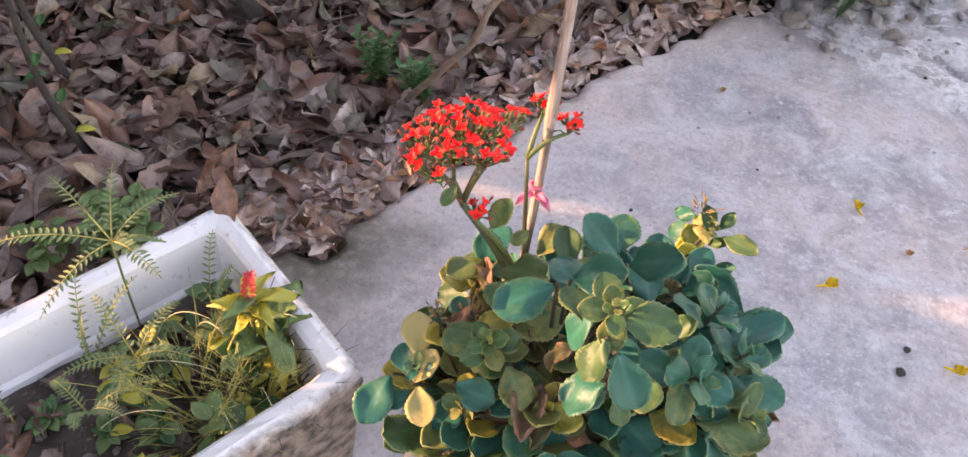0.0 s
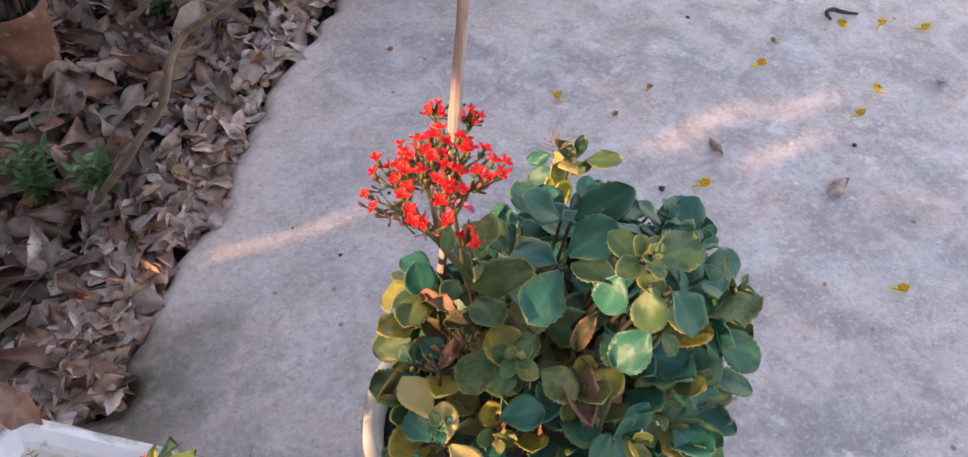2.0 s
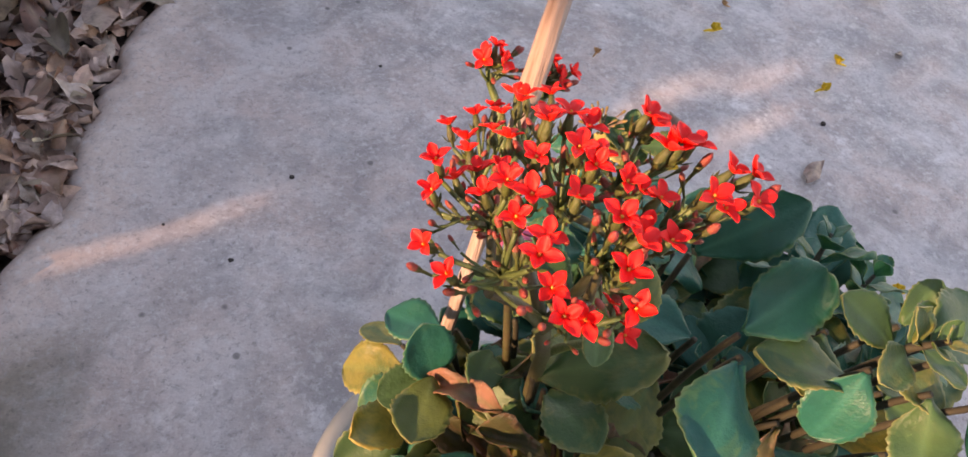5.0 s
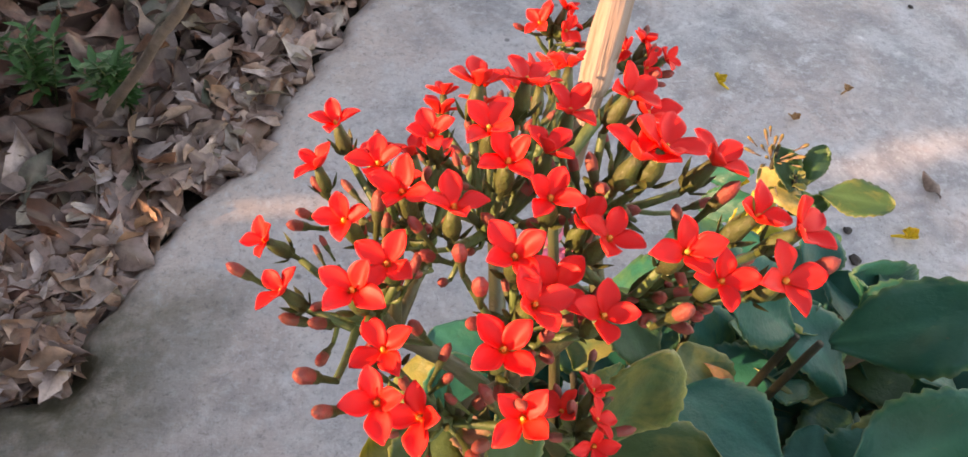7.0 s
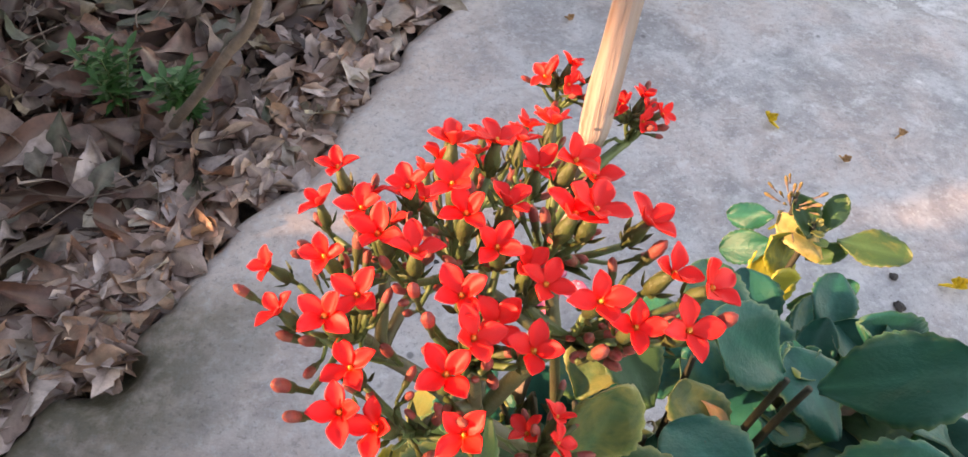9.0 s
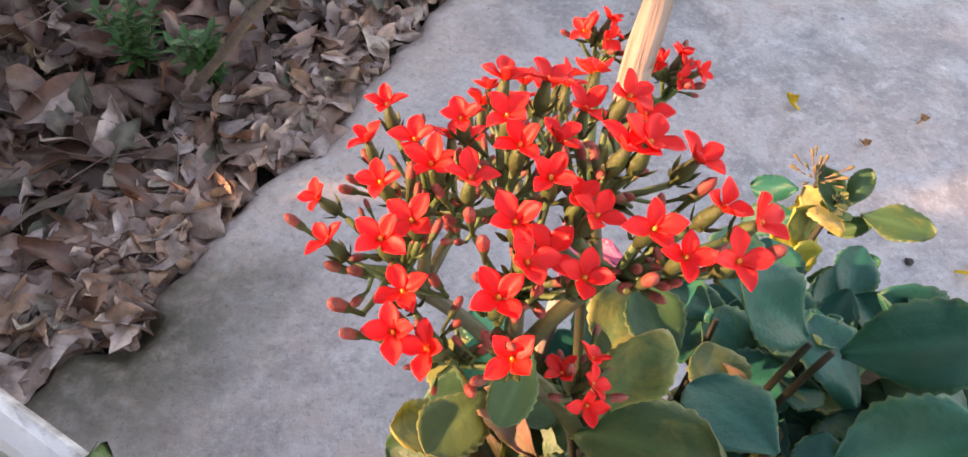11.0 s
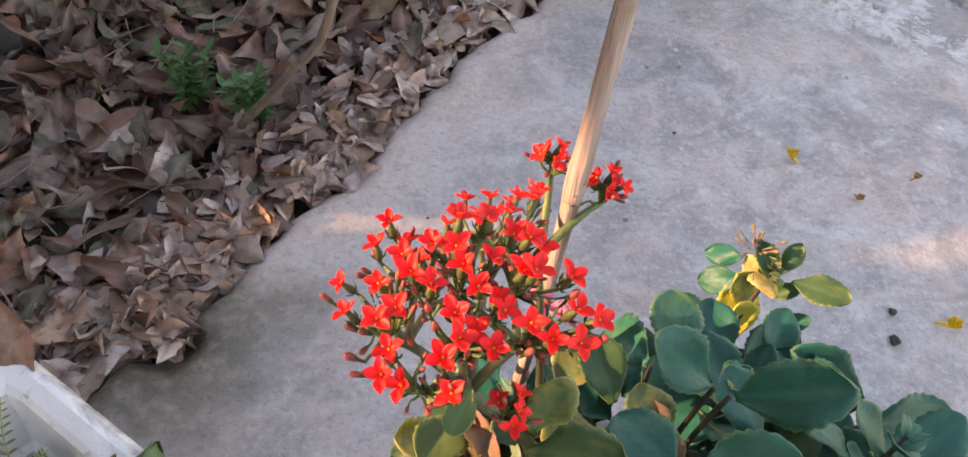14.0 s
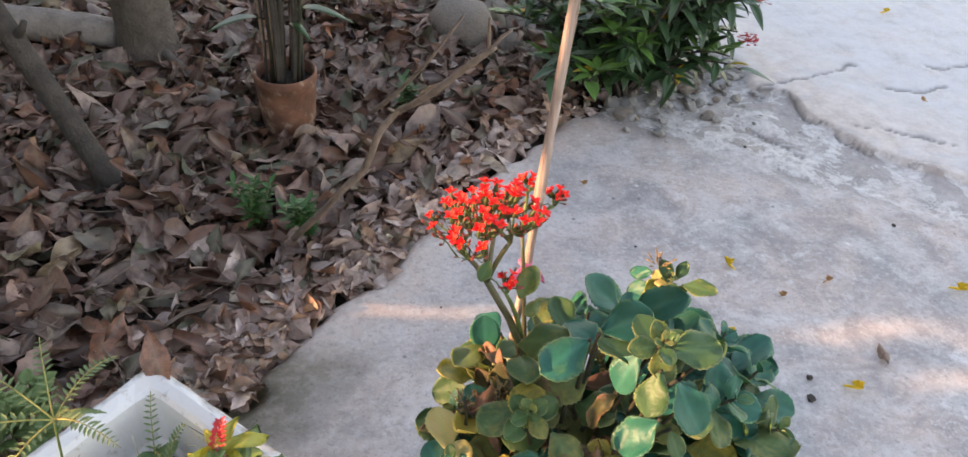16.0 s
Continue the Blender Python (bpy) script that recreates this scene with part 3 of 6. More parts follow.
def build_litter():
    rng = random.Random(5)
    litter = empty("leaf_litter", (-0.9, 2.0, -0.04))
    tagged(litter, "thick bed of curled brown fallen leaves on soil", "fallen leaves", kind="stuff")
    chunks, pale = [], []
    singles = [mesh_of("dry_leaf", v, f, DRY_ONE, {"vein": ve}) for v, f, ve in DRY_LEAVES]
    placed, tops = 0, 0
    inv = Matrix.Translation((0.9, -2.0, 0.04))
    for k in range(27000):
        x, y = rng.uniform(-3.1, 1.05), rng.uniform(-0.1, 5.2)
        if rng.random() < max(0.0, -1.9 - x) / 1.2 + max(0.0, 0.5 - y) / 0.6 + max(0.0, y - 3.6) / 1.6:
            continue
        s = edge_side(x, y)
        if s > rng.choice((-0.09, -0.08, -0.07, -0.06, -0.05, -0.035)):
            continue
        far = max(0, y - 2.6)
        if rng.random() < min(0.6, far * 0.35):
            continue
        layer = rng.random()
        z = -0.046 + layer * 0.062 + 0.012 * noise.noise((x * 4, y * 4, 9)) + (0.012 if s > -0.05 else 0)
        tilt = 0.18 + 0.32 * layer
        m = Matrix.Translation((x, y, z)) @ Euler((rng.gauss(0, tilt), rng.gauss(0, tilt), rng.uniform(0, 6.283))).to_matrix().to_4x4() @ Matrix.Scale(rng.choice((0.45, 0.70, rng.uniform(0.75, 1.1), rng.uniform(0.85, 1.25), rng.uniform(0.95, 1.3))), 4)
        pick = rng.randrange(len(DRY_LEAVES))
        if layer > 0.80 and tops < 300 and -0.9 < x < 0.6 and 0.9 < y < 2.2:
            put("dry_leaf", singles[pick], litter, inv @ m)
            tops += 1
            continue
        v, f, ve = DRY_LEAVES[pick]
        bare = max(0.0, 1 + s / 0.6) * (0.9 if y < 1.6 else 0.35)
        (pale if rng.random() < bare else chunks).append((moved(v, m), f, {"vein": ve}))
        placed += 1
        if placed > 9500:
            break
    for k in range(2000):
        (ax, ay), (bx, by) = rng.choice(list(zip(EDGE[2:], EDGE[3:])))
        t = rng.random()
        x, y = ax + (bx - ax) * t + rng.gauss(0, 0.09), ay + (by - ay) * t + rng.gauss(0, 0.09)
        s = edge_side(x, y)
        if not -0.22 < s < rng.choice((-0.06, -0.045, -0.035, -0.025, -0.015, 0.0)):
            continue
        v, f, ve = rng.choice(DRY_LEAVES)
        m = Matrix.Translation((x, y, rng.uniform(-0.022, 0.008))) @ Euler((rng.gauss(0, 0.3), rng.gauss(0, 0.3), rng.uniform(0, 6.283))).to_matrix().to_4x4() @ Matrix.Scale(rng.uniform(0.4, 0.95), 4)
        pale.append((moved(v, m), f, {"vein": ve}))
    v, f, a = merge(pale)
    tagged(put("bleached_leaves", mesh_of("bleached_leaves", v, f, BLEACHED, a), litter, inv), kind="stuff")
    v, f, a = merge(chunks)
    rest = put("dry_leaves", mesh_of("dry_leaves", v, f, DRY, a), litter, inv)
    tagged(rest, kind="stuff")


build_ground()
build_slab()

# ---- white trough with its weeds ----


def trough_outline():
    """The trough's corner, long run and short run on plan."""
    corner = Vector((-0.378, 0.944))
    short = Vector((0.315, -0.263)).normalized()
    long = Vector((-short.y, short.x)) * -1
    return corner, short, long


def build_trough():
    corner, short, long = trough_outline()
    w, l, h, t = 0.415, 0.80, 0.30, 0.040
    ob = empty("planter_trough", (corner.x, corner.y, 0.0))
    tagged(ob, "weathered white rectangular trough with a grimy chipped rim", "planter")
    rows = []

    def ring(inset, z, jitter=0.0, grime=0.0):
        pts = []
        n1, n2 = 14, 26
        r = 0.014
        a, b, c, d = inset, w - inset, inset, l - inset
        path = [(a + (b - a) * i / n1, c) for i in range(n1)] + [(b, c + (d - c) * i / n2) for i in range(n2)] + [(b - (b - a) * i / n1, d) for i in range(n1)] + [(a, d - (d - c) * i / n2) for i in range(n2)]
        for k, (p, q) in enumerate(path):
            cx, cy = (a + b) / 2, (c + d) / 2
            px = max(a + r, min(b - r, p))
            py = max(c + r, min(d - r, q))
            dx, dy = p - px, q - py
            dist = math.hypot(dx, dy)
            if dist > r:
                p, q = px + dx / dist * r, py + dy / dist * r
            pos = Vector((corner.x, corner.y, 0)) + Vector((short.x, short.y, 0)) * p + Vector((long.x, long.y, 0)) * q
            j = jitter * noise.noise(pos * 30 + Vector((0, 0, z * 10)))
            pts.append(Vector((pos.x - corner.x, pos.y - corner.y, z + j)))
        rows.append((pts, grime))

    ring(0.030, 0.0, 0, 1.0)
    ring(0.022, 0.08, 0.003, 0.9)
    ring(0.014, 0.17, 0.003, 0.82)
    ring(0.006, 0.25, 0.004, 0.72)
    ring(0.001, 0.284, 0.005, 0.60)
    ring(0.002, 0.298, 0.007, 0.50)
    ring(0.008, 0.306, 0.006, 0.42)
    ring(0.018, 0.308, 0.004, 0.22)
    ring(0.034, 0.304, 0.002, 0.0)
    ring(0.041, 0.298, 0.001, 0.0)
    ring(0.044, 0.280, 0.001, 0.0)
    ring(0.046, 0.255, 0.001, 0.0)
    ring(0.052, 0.215, 0.001, 0.05)
    ring(0.058, 0.206, 0.001, 0.1)
    ring(0.062, 0.160, 0.0, 0.5)
    ring(0.070, 0.080, 0.0, 0.6)
    n = len(rows[0][0])
    verts = [p for pts, _ in rows for p in pts]
    grime = [g for pts, g in rows for _ in pts]
    faces = [(i * n + k, i * n + (k + 1) % n, (i + 1) * n + (k + 1) % n, (i + 1) * n + k) for i in range(len(rows) - 1) for k in range(n)]
    faces += [tuple(range(n))[::-1], tuple(range((len(rows) - 1) * n, len(rows) * n))]
    put("body", mesh_of("body", verts, faces, TROUGH, {"grime": grime}, smooth=False), ob)
    sv, sf = [], []
    g = 22
    for i in range(g + 1):
        for j in range(g + 1):
            p, q = 0.056 + (w - 0.112) * i / g, 0.056 + (l - 0.112) * j / g
            pos = Vector((short.x, short.y, 0)) * p + Vector((long.x, long.y, 0)) * q
            sv.append((pos.x, pos.y, 0.196 + 0.014 * noise.noise(pos * 14) + 0.006 * noise.noise(pos * 45)))
    sf = [(i * (g + 1) + j, (i + 1) * (g + 1) + j, (i + 1) * (g + 1) + j + 1, i * (g + 1) + j + 1) for i in range(g) for j in range(g)]
    put("soil", mesh_of("soil", sv, sf, SOIL), ob, label="dark crumbly soil")
    return ob


def in_trough(p, q, z=0.194):
    corner, short, long = trough_outline()
    c = corner + short * p + long * q
    return Vector((c.x, c.y, z))


build_trough()

# ---- pot, stick and the flowering succulent ----

POT = Vector((0.187, 0.642, 0.0))


def build_pot():
    ob = empty("plant_pot", POT)
    tagged(ob, "pale grey round pot with a thick rim on concrete", "plant pot")
    v, f = lathe([(0.118, 0.0), (0.124, 0.004), (0.152, 0.18), (0.164, 0.268), (0.180, 0.275), (0.183, 0.318), (0.179, 0.329), (0.166, 0.331), (0.159, 0.323), (0.155, 0.27), (0.12, 0.05)], 64)
    put("body", mesh_of("body", v, f, POT_GREY), ob)
    sv, sf = lathe([(0.155, 0.282), (0.11, 0.296), (0.05, 0.290), (0.02, 0.298)], 32)
    sv = [(x, y, z + 0.006 * noise.noise((x * 40, y * 40, z))) for x, y, z in sv]
    put("soil", mesh_of("soil", sv, sf, SOIL), ob, label="dark soil surface")


build_pot()


def build_stick():
    ob = empty("support_stick", (0.1265, 0.727, 0.30))
    tagged(ob, "thin peeled pale wooden stick standing upright in the pot", "stick")
    pts, rad = [], []
    for i in range(90):
        t = i / 89
        z = 0.20 + t * 1.35
        pts.append((0.138 + 0.034 * (z - 0.6) + 0.003 * noise.noise((z * 3, 0, 0)) - 0.1265, 0.72 - 0.025 * (z - 0.6) + 0.004 * noise.noise((0, z * 3, 5)) - 0.727, z - 0.30))
        knot = 1 + 0.14 * math.exp(-((z - 0.80) / 0.025) ** 2) + 0.12 * math.exp(-((z - 1.02) / 0.012) ** 2)
        rad.append((0.0052 - 0.0008 * max(0, z - 0.8)) * knot * (1 if z > 0.78 else 0.9))
    v, f = tube(pts, rad, 14, 0.13, 3)
    bark = []
    for k, p in enumerate(v):
        i = k // 14
        d = (p - Vector(pts[i])).normalized()
        z = pts[i][2] + 0.30
        side = d.x * 0.75 + d.y * 0.30 + 0.55 * noise.noise((z * 9, d.x, d.y))
        bark.append(max(0.0, min(1.0, (side - 0.15 + (0.35 if z < 0.80 else 0.0)) * 2.2)))
    put("shaft", mesh_of("shaft", v, f, WOOD, {"bark": bark}), ob)
    for i, swell in ((39, 1.16), (55, 1.10)):
        p = Vector(pts[i])
        up = (Vector(pts[i + 1]) - p).normalized()
        kv, kf = tube([p - up * 0.010, p - up * 0.005, p, p + up * 0.006, p + up * 0.012], [rad[i] * 0.9, rad[i] * (swell + 0.9) / 2, rad[i] * swell * 0.92, rad[i] * (swell + 0.8) / 2, rad[i] * 0.9], 12, 0.12, i)
        put("knot", mesh_of("knot", kv, kf, WOOD), ob)
    v, f, _, _ = blade(0.10, 0.006, lance, 8, 2, cup=0.5, droop=0.02, wave=0.1, thick=0.0005)
    put("bark_strip", mesh_of("bark_strip", v, f, VINE), ob, aim(Vector(pts[62]) + Vector((-0.0035, -0.003, 0)), (0.034, -0.025, 1), (-0.6, -0.6, 0)), "brown strip of bark left on the wood")
    return ob


build_stick()


def build_tie():
    ob = empty("ribbon_tie", (0.139, 0.7175, 0.697))
    tagged(ob, "pink plastic ribbon tied round the stick", "ribbon")
    ring = [(0.0062 * math.cos(a), 0.0062 * math.sin(a), 0.001 * math.sin(2 * a)) for a in [2 * math.pi * i / 16 for i in range(17)]]
    v, f = tube(ring, [0.0022] * 17, 6)
    put("loop", mesh_of("loop", v, f, PINK), ob)
    for k, (dx, dy, dz) in enumerate(((0.020, -0.012, -0.004), (0.013, -0.016, 0.008), (-0.012, -0.013, 0.004))):
        v, f, _, _ = blade(0.024, 0.010, oval, 6, 4, cup=0.3, droop=0.3, wave=0.15, seed=k, thick=0.0004)
        put("ribbon_end", mesh_of("ribbon_end", v, f, PINK), ob, aim((0, -0.012, 0), (dx, dy, dz)))


build_tie()

LEAF_KINDS = []
for i in range(10):
    rr = random.Random(40 + i)
    LEAF_KINDS.append(blade(1.0, rr.uniform(0.70, 0.90), obovate, 30, 8, cup=rr.uniform(-0.08, 0.20), droop=rr.uniform(-0.04, 0.30), fold=rr.uniform(0.0, 0.07), thick=0.035,
                            crenate=0.045, teeth=9, wave=rr.uniform(0.02, 0.08), seed=i, petiole=0.06, tipward=1.4))
SHRIVELLED = []
for i in range(5):
    rr = random.Random(70 + i)
    SHRIVELLED.append(blade(1.0, rr.uniform(0.45, 0.62), obovate, 14, 8, cup=rr.uniform(0.3, 0.6), droop=rr.uniform(0.2, 0.7), fold=rr.uniform(0.1, 0.3), thick=0.02,
                            crenate=0.06, teeth=6, wave=rr.uniform(0.2, 0.38), seed=i, petiole=0.06, tipward=1.3))
LEAF_MESHES = {}


def succulent_leaf(parent, place, way, up, length, material, rng, label="", broad=1.0):
    kind = rng.randrange(len(LEAF_KINDS))
    key = (kind, material.name)
    if key not in LEAF_MESHES:
        v, f, r, ve = SHRIVELLED[kind % 5] if material is LEAF_RUSSET else LEAF_KINDS[kind]
        LEAF_MESHES[key] = mesh_of("leaf", v, f, material, {"rim": r, "vein": ve})
    return put("leaf", LEAF_MESHES[key], parent, aim(place, way, up, length, rng.uniform(-0.25, 0.25)) @ Matrix.Diagonal((broad, 1, 1, 1)), label)


def shoot(plant, origin, base, tip, way, size, pairs, materials, rng, spin=0.0, spread=1.0, stem=0.0027):
    """A leafy shoot: a stem from base to tip, and crossed pairs of leaves, small at the tip and large below."""
    tip, way = Vector(tip), Vector(way).normalized()
    b = Vector(base)
    mid = b.lerp(tip, 0.55) + Vector((0, 0, 0.01))
    pts = [b, b.lerp(mid, 0.5), mid, tip - way * size * 0.55, tip]
    v, f = tube([p - origin for p in pts], [stem * 1.25, stem * 1.15, stem, stem * 0.8, stem * 0.45], 7, 0.1, rng.randrange(99))
    put("stem", mesh_of("stem", v, f, STEM_BROWN), plant)
    x = way.orthogonal().normalized()
    y = way.cross(x)
    for k in range(pairs):
        t = (k + 0.5) / pairs
        length = size * (0.16 + 0.84 * t ** 0.8) * rng.uniform(0.9, 1.1)
        open_angle = (0.35 + 1.10 * t ** 0.7) * spread
        node = tip - way * (size * 0.95 * t ** 1.15)
        for s in (0, math.pi):
            a = spin + s + (math.pi / 2 if k % 2 else 0) + rng.uniform(-0.18, 0.18)
            radial = x * math.cos(a) + y * math.sin(a)
            d = way * math.cos(open_angle) + radial * math.sin(open_angle)
            material = materials[0] if rng.random() < 0.68 else rng.choice(materials)
            succulent_leaf(plant, node - origin, d, way - radial * 0.2, length, material, rng)


def bud_mesh(seed):
    r = random.Random(seed)
    l = r.uniform(0.0075, 0.010)
    v, f = lathe([(0.0006, -0.006), (0.0008, 0), (0.0013, 0.001), (0.0015, l * 0.4), (0.0017, l * 0.66), (0.0013, l * 0.86), (0.0003, l)], 8)
    slots = [0 if i < 8 * 3 else 1 for i in range(8 * 6)] + [0, 1]
    return mesh_of("bud", [(x, z, y) for x, y, z in v], [fc[::-1] for fc in f], [CALYX, BUD], slots=slots)


def tube_mesh(seed):
    v, f = lathe([(0.0006, -0.011), (0.0008, -0.0085), (0.0017, -0.0078), (0.0020, -0.005), (0.0014, -0.0022), (0.0011, -0.0002)], 9)
    ch = [([(x, z, y) for x, y, z in v], [fc[::-1] for fc in f], {})]
    for k in range(4):
        a = k * math.pi / 2 + 0.4
        sv, sf, _, _ = blade(0.0055, 0.0017, lance, 4, 2, cup=0.2, droop=-0.1)
        ch.append((moved(sv, aim((0.0012 * math.cos(a), -0.0085, 0.0012 * math.sin(a)), (0.55 * math.cos(a), 1, 0.55 * math.sin(a)), (math.cos(a), -0.4, math.sin(a)))), sf, {}))
    v, f, _ = merge(ch)
    return mesh_of("flower", v, f, CALYX)


def corolla_mesh(seed):
    r = random.Random(seed)
    ch = []
    for k in range(4):
        a = k * math.pi / 2 + r.uniform(-0.12, 0.12)
        l = r.uniform(0.0060, 0.0071)
        pv, pf, _, _ = blade(l, l * 0.68, lambda u: (0.22 + 0.78 * math.sin(math.pi / 2 * u / 0.58) ** 1.1) if u < 0.58 else max(0.05, 1 - ((u - 0.58) / 0.42) ** 2.0) ** 0.62, 9, 6, cup=0.20, droop=r.uniform(-0.28, 0.25), fold=0.04, wave=0.05, thick=0.00035, seed=seed * 4 + k)
        lift = r.uniform(0.30, 1.0)
        m = aim((0.0004 * math.cos(a), 0.0, 0.0004 * math.sin(a)), (math.cos(a), lift, math.sin(a)), (0, 1, 0))
        ch.append((moved(pv, m), pf, {"rim": [min(1, p.y / l) for p in pv]}))
    cv, cf = lathe([(0.0001, 0.0012), (0.0004, 0.0010), (0.0005, 0.0004), (0.0003, -0.001)], 7)
    ch.append(([(x, z, y) for x, y, z in cv], [fc[::-1] for fc in cf], {"rim": [0.0] * len(cv)}))
    v, f, a = merge(ch)
    return mesh_of("corolla", v, f, PETAL, a)


BUDS = [bud_mesh(i) for i in range(5)]
OLD_BUDS = []
for i in range(3):
    old = bud_mesh(20 + i)
    old.name = "withered_bud"
    old.materials[0], old.materials[1] = VINE, STEM_OLD
    OLD_BUDS.append(old)
TUBES = [tube_mesh(0)]
BRACTS = []
for i in range(3):
    bv, bf, _, _ = blade(0.011, 0.003, lance, 5, 2, cup=0.2, droop=0.15 * i, thick=0.0004, seed=i)
    BRACTS.append(mesh_of("bract", bv, bf, CALYX))
COROLLAS = [corolla_mesh(i) for i in range(7)]


def blossom(plant, place, way, rng, size=1.0):
    m = aim(place, way, (rng.uniform(-1, 1), rng.uniform(-1, 1), 0.3), size, rng.uniform(0, 6.28))
    fl = put("flower", TUBES[0], plant, m)
    put("corolla", rng.choice(COROLLAS), fl)


def bud(plant, place, way, rng, size=1.0):
    put("bud", rng.choice(BUDS), plant, aim(place, way, (0.2, 0.1, 1), size, rng.uniform(0, 6.28)))


# The flower heads: a branch point, then the flowers that it carries (metres).
LOW_HEADS = [
    ((0.048, 0.622, 0.815), [(0.048, 0.659, 0.837), (0.042, 0.651, 0.832), (0.053, 0.628, 0.855), (0.056, 0.619, 0.856), (0.064, 0.629, 0.860)]),
    ((0.044, 0.611, 0.822), [(0.028, 0.633, 0.830), (0.030, 0.621, 0.827), (0.044, 0.612, 0.859), (0.043, 0.598, 0.857), (0.050, 0.603, 0.856)]),
    ((0.076, 0.622, 0.826), [(0.076, 0.639, 0.863), (0.087, 0.640, 0.861), (0.073, 0.621, 0.868), (0.075, 0.614, 0.866), (0.087, 0.623, 0.857), (0.063, 0.607, 0.864)]),
    ((0.074, 0.600, 0.826), [(0.071, 0.595, 0.863), (0.080, 0.604, 0.866), (0.078, 0.591, 0.857), (0.072, 0.586, 0.861), (0.084, 0.583, 0.858), (0.066, 0.582, 0.855)]),
]
MIDDLE_HEADS = [
    ((0.050, 0.594, 0.815), [(0.047, 0.592, 0.845), (0.044, 0.582, 0.845), (0.051, 0.579, 0.842), (0.069, 0.575, 0.841)]),
    ((0.102, 0.597, 0.835), [(0.113, 0.578, 0.867), (0.114, 0.591, 0.868), (0.121, 0.587, 0.867), (0.104, 0.582, 0.864), (0.096, 0.584, 0.872), (0.089, 0.596, 0.862), (0.087, 0.602, 0.860)]),
    ((0.108, 0.668, 0.800), [(0.108, 0.685, 0.821), (0.122, 0.702, 0.806), (0.100, 0.662, 0.838), (0.113, 0.674, 0.832), (0.118, 0.692, 0.815), (0.090, 0.653, 0.846)]),
    ((0.098, 0.682, 0.775), [(0.085, 0.700, 0.803), (0.097, 0.698, 0.806), (0.107, 0.692, 0.808), (0.112, 0.703, 0.800)]),
]
HIGH_HEADS = [
    ((0.084, 0.665, 0.790), [(0.079, 0.680, 0.815), (0.090, 0.678, 0.818), (0.074, 0.672, 0.818), (0.088, 0.666, 0.825)]),
    ((0.058, 0.638, 0.802), [(0.055, 0.655, 0.828), (0.066, 0.656, 0.826), (0.060, 0.644, 0.829), (0.070, 0.647, 0.834)]),
    ((0.096, 0.618, 0.832), [(0.115, 0.608, 0.864), (0.096, 0.605, 0.873), (0.100, 0.604, 0.875), (0.100, 0.620, 0.873), (0.105, 0.620, 0.867), (0.098, 0.639, 0.851)]),
]
HEADS = LOW_HEADS + MIDDLE_HEADS + HIGH_HEADS
BUD_SPOTS = [(0.024, 0.627, 0.825), (0.035, 0.590, 0.843), (0.037, 0.583, 0.843), (0.064, 0.591, 0.859), (0.062, 0.597, 0.861), (0.075, 0.586, 0.848), (0.113, 0.602, 0.857), (0.095, 0.580, 0.858), (0.119, 0.580, 0.864), (0.057, 0.603, 0.828)]


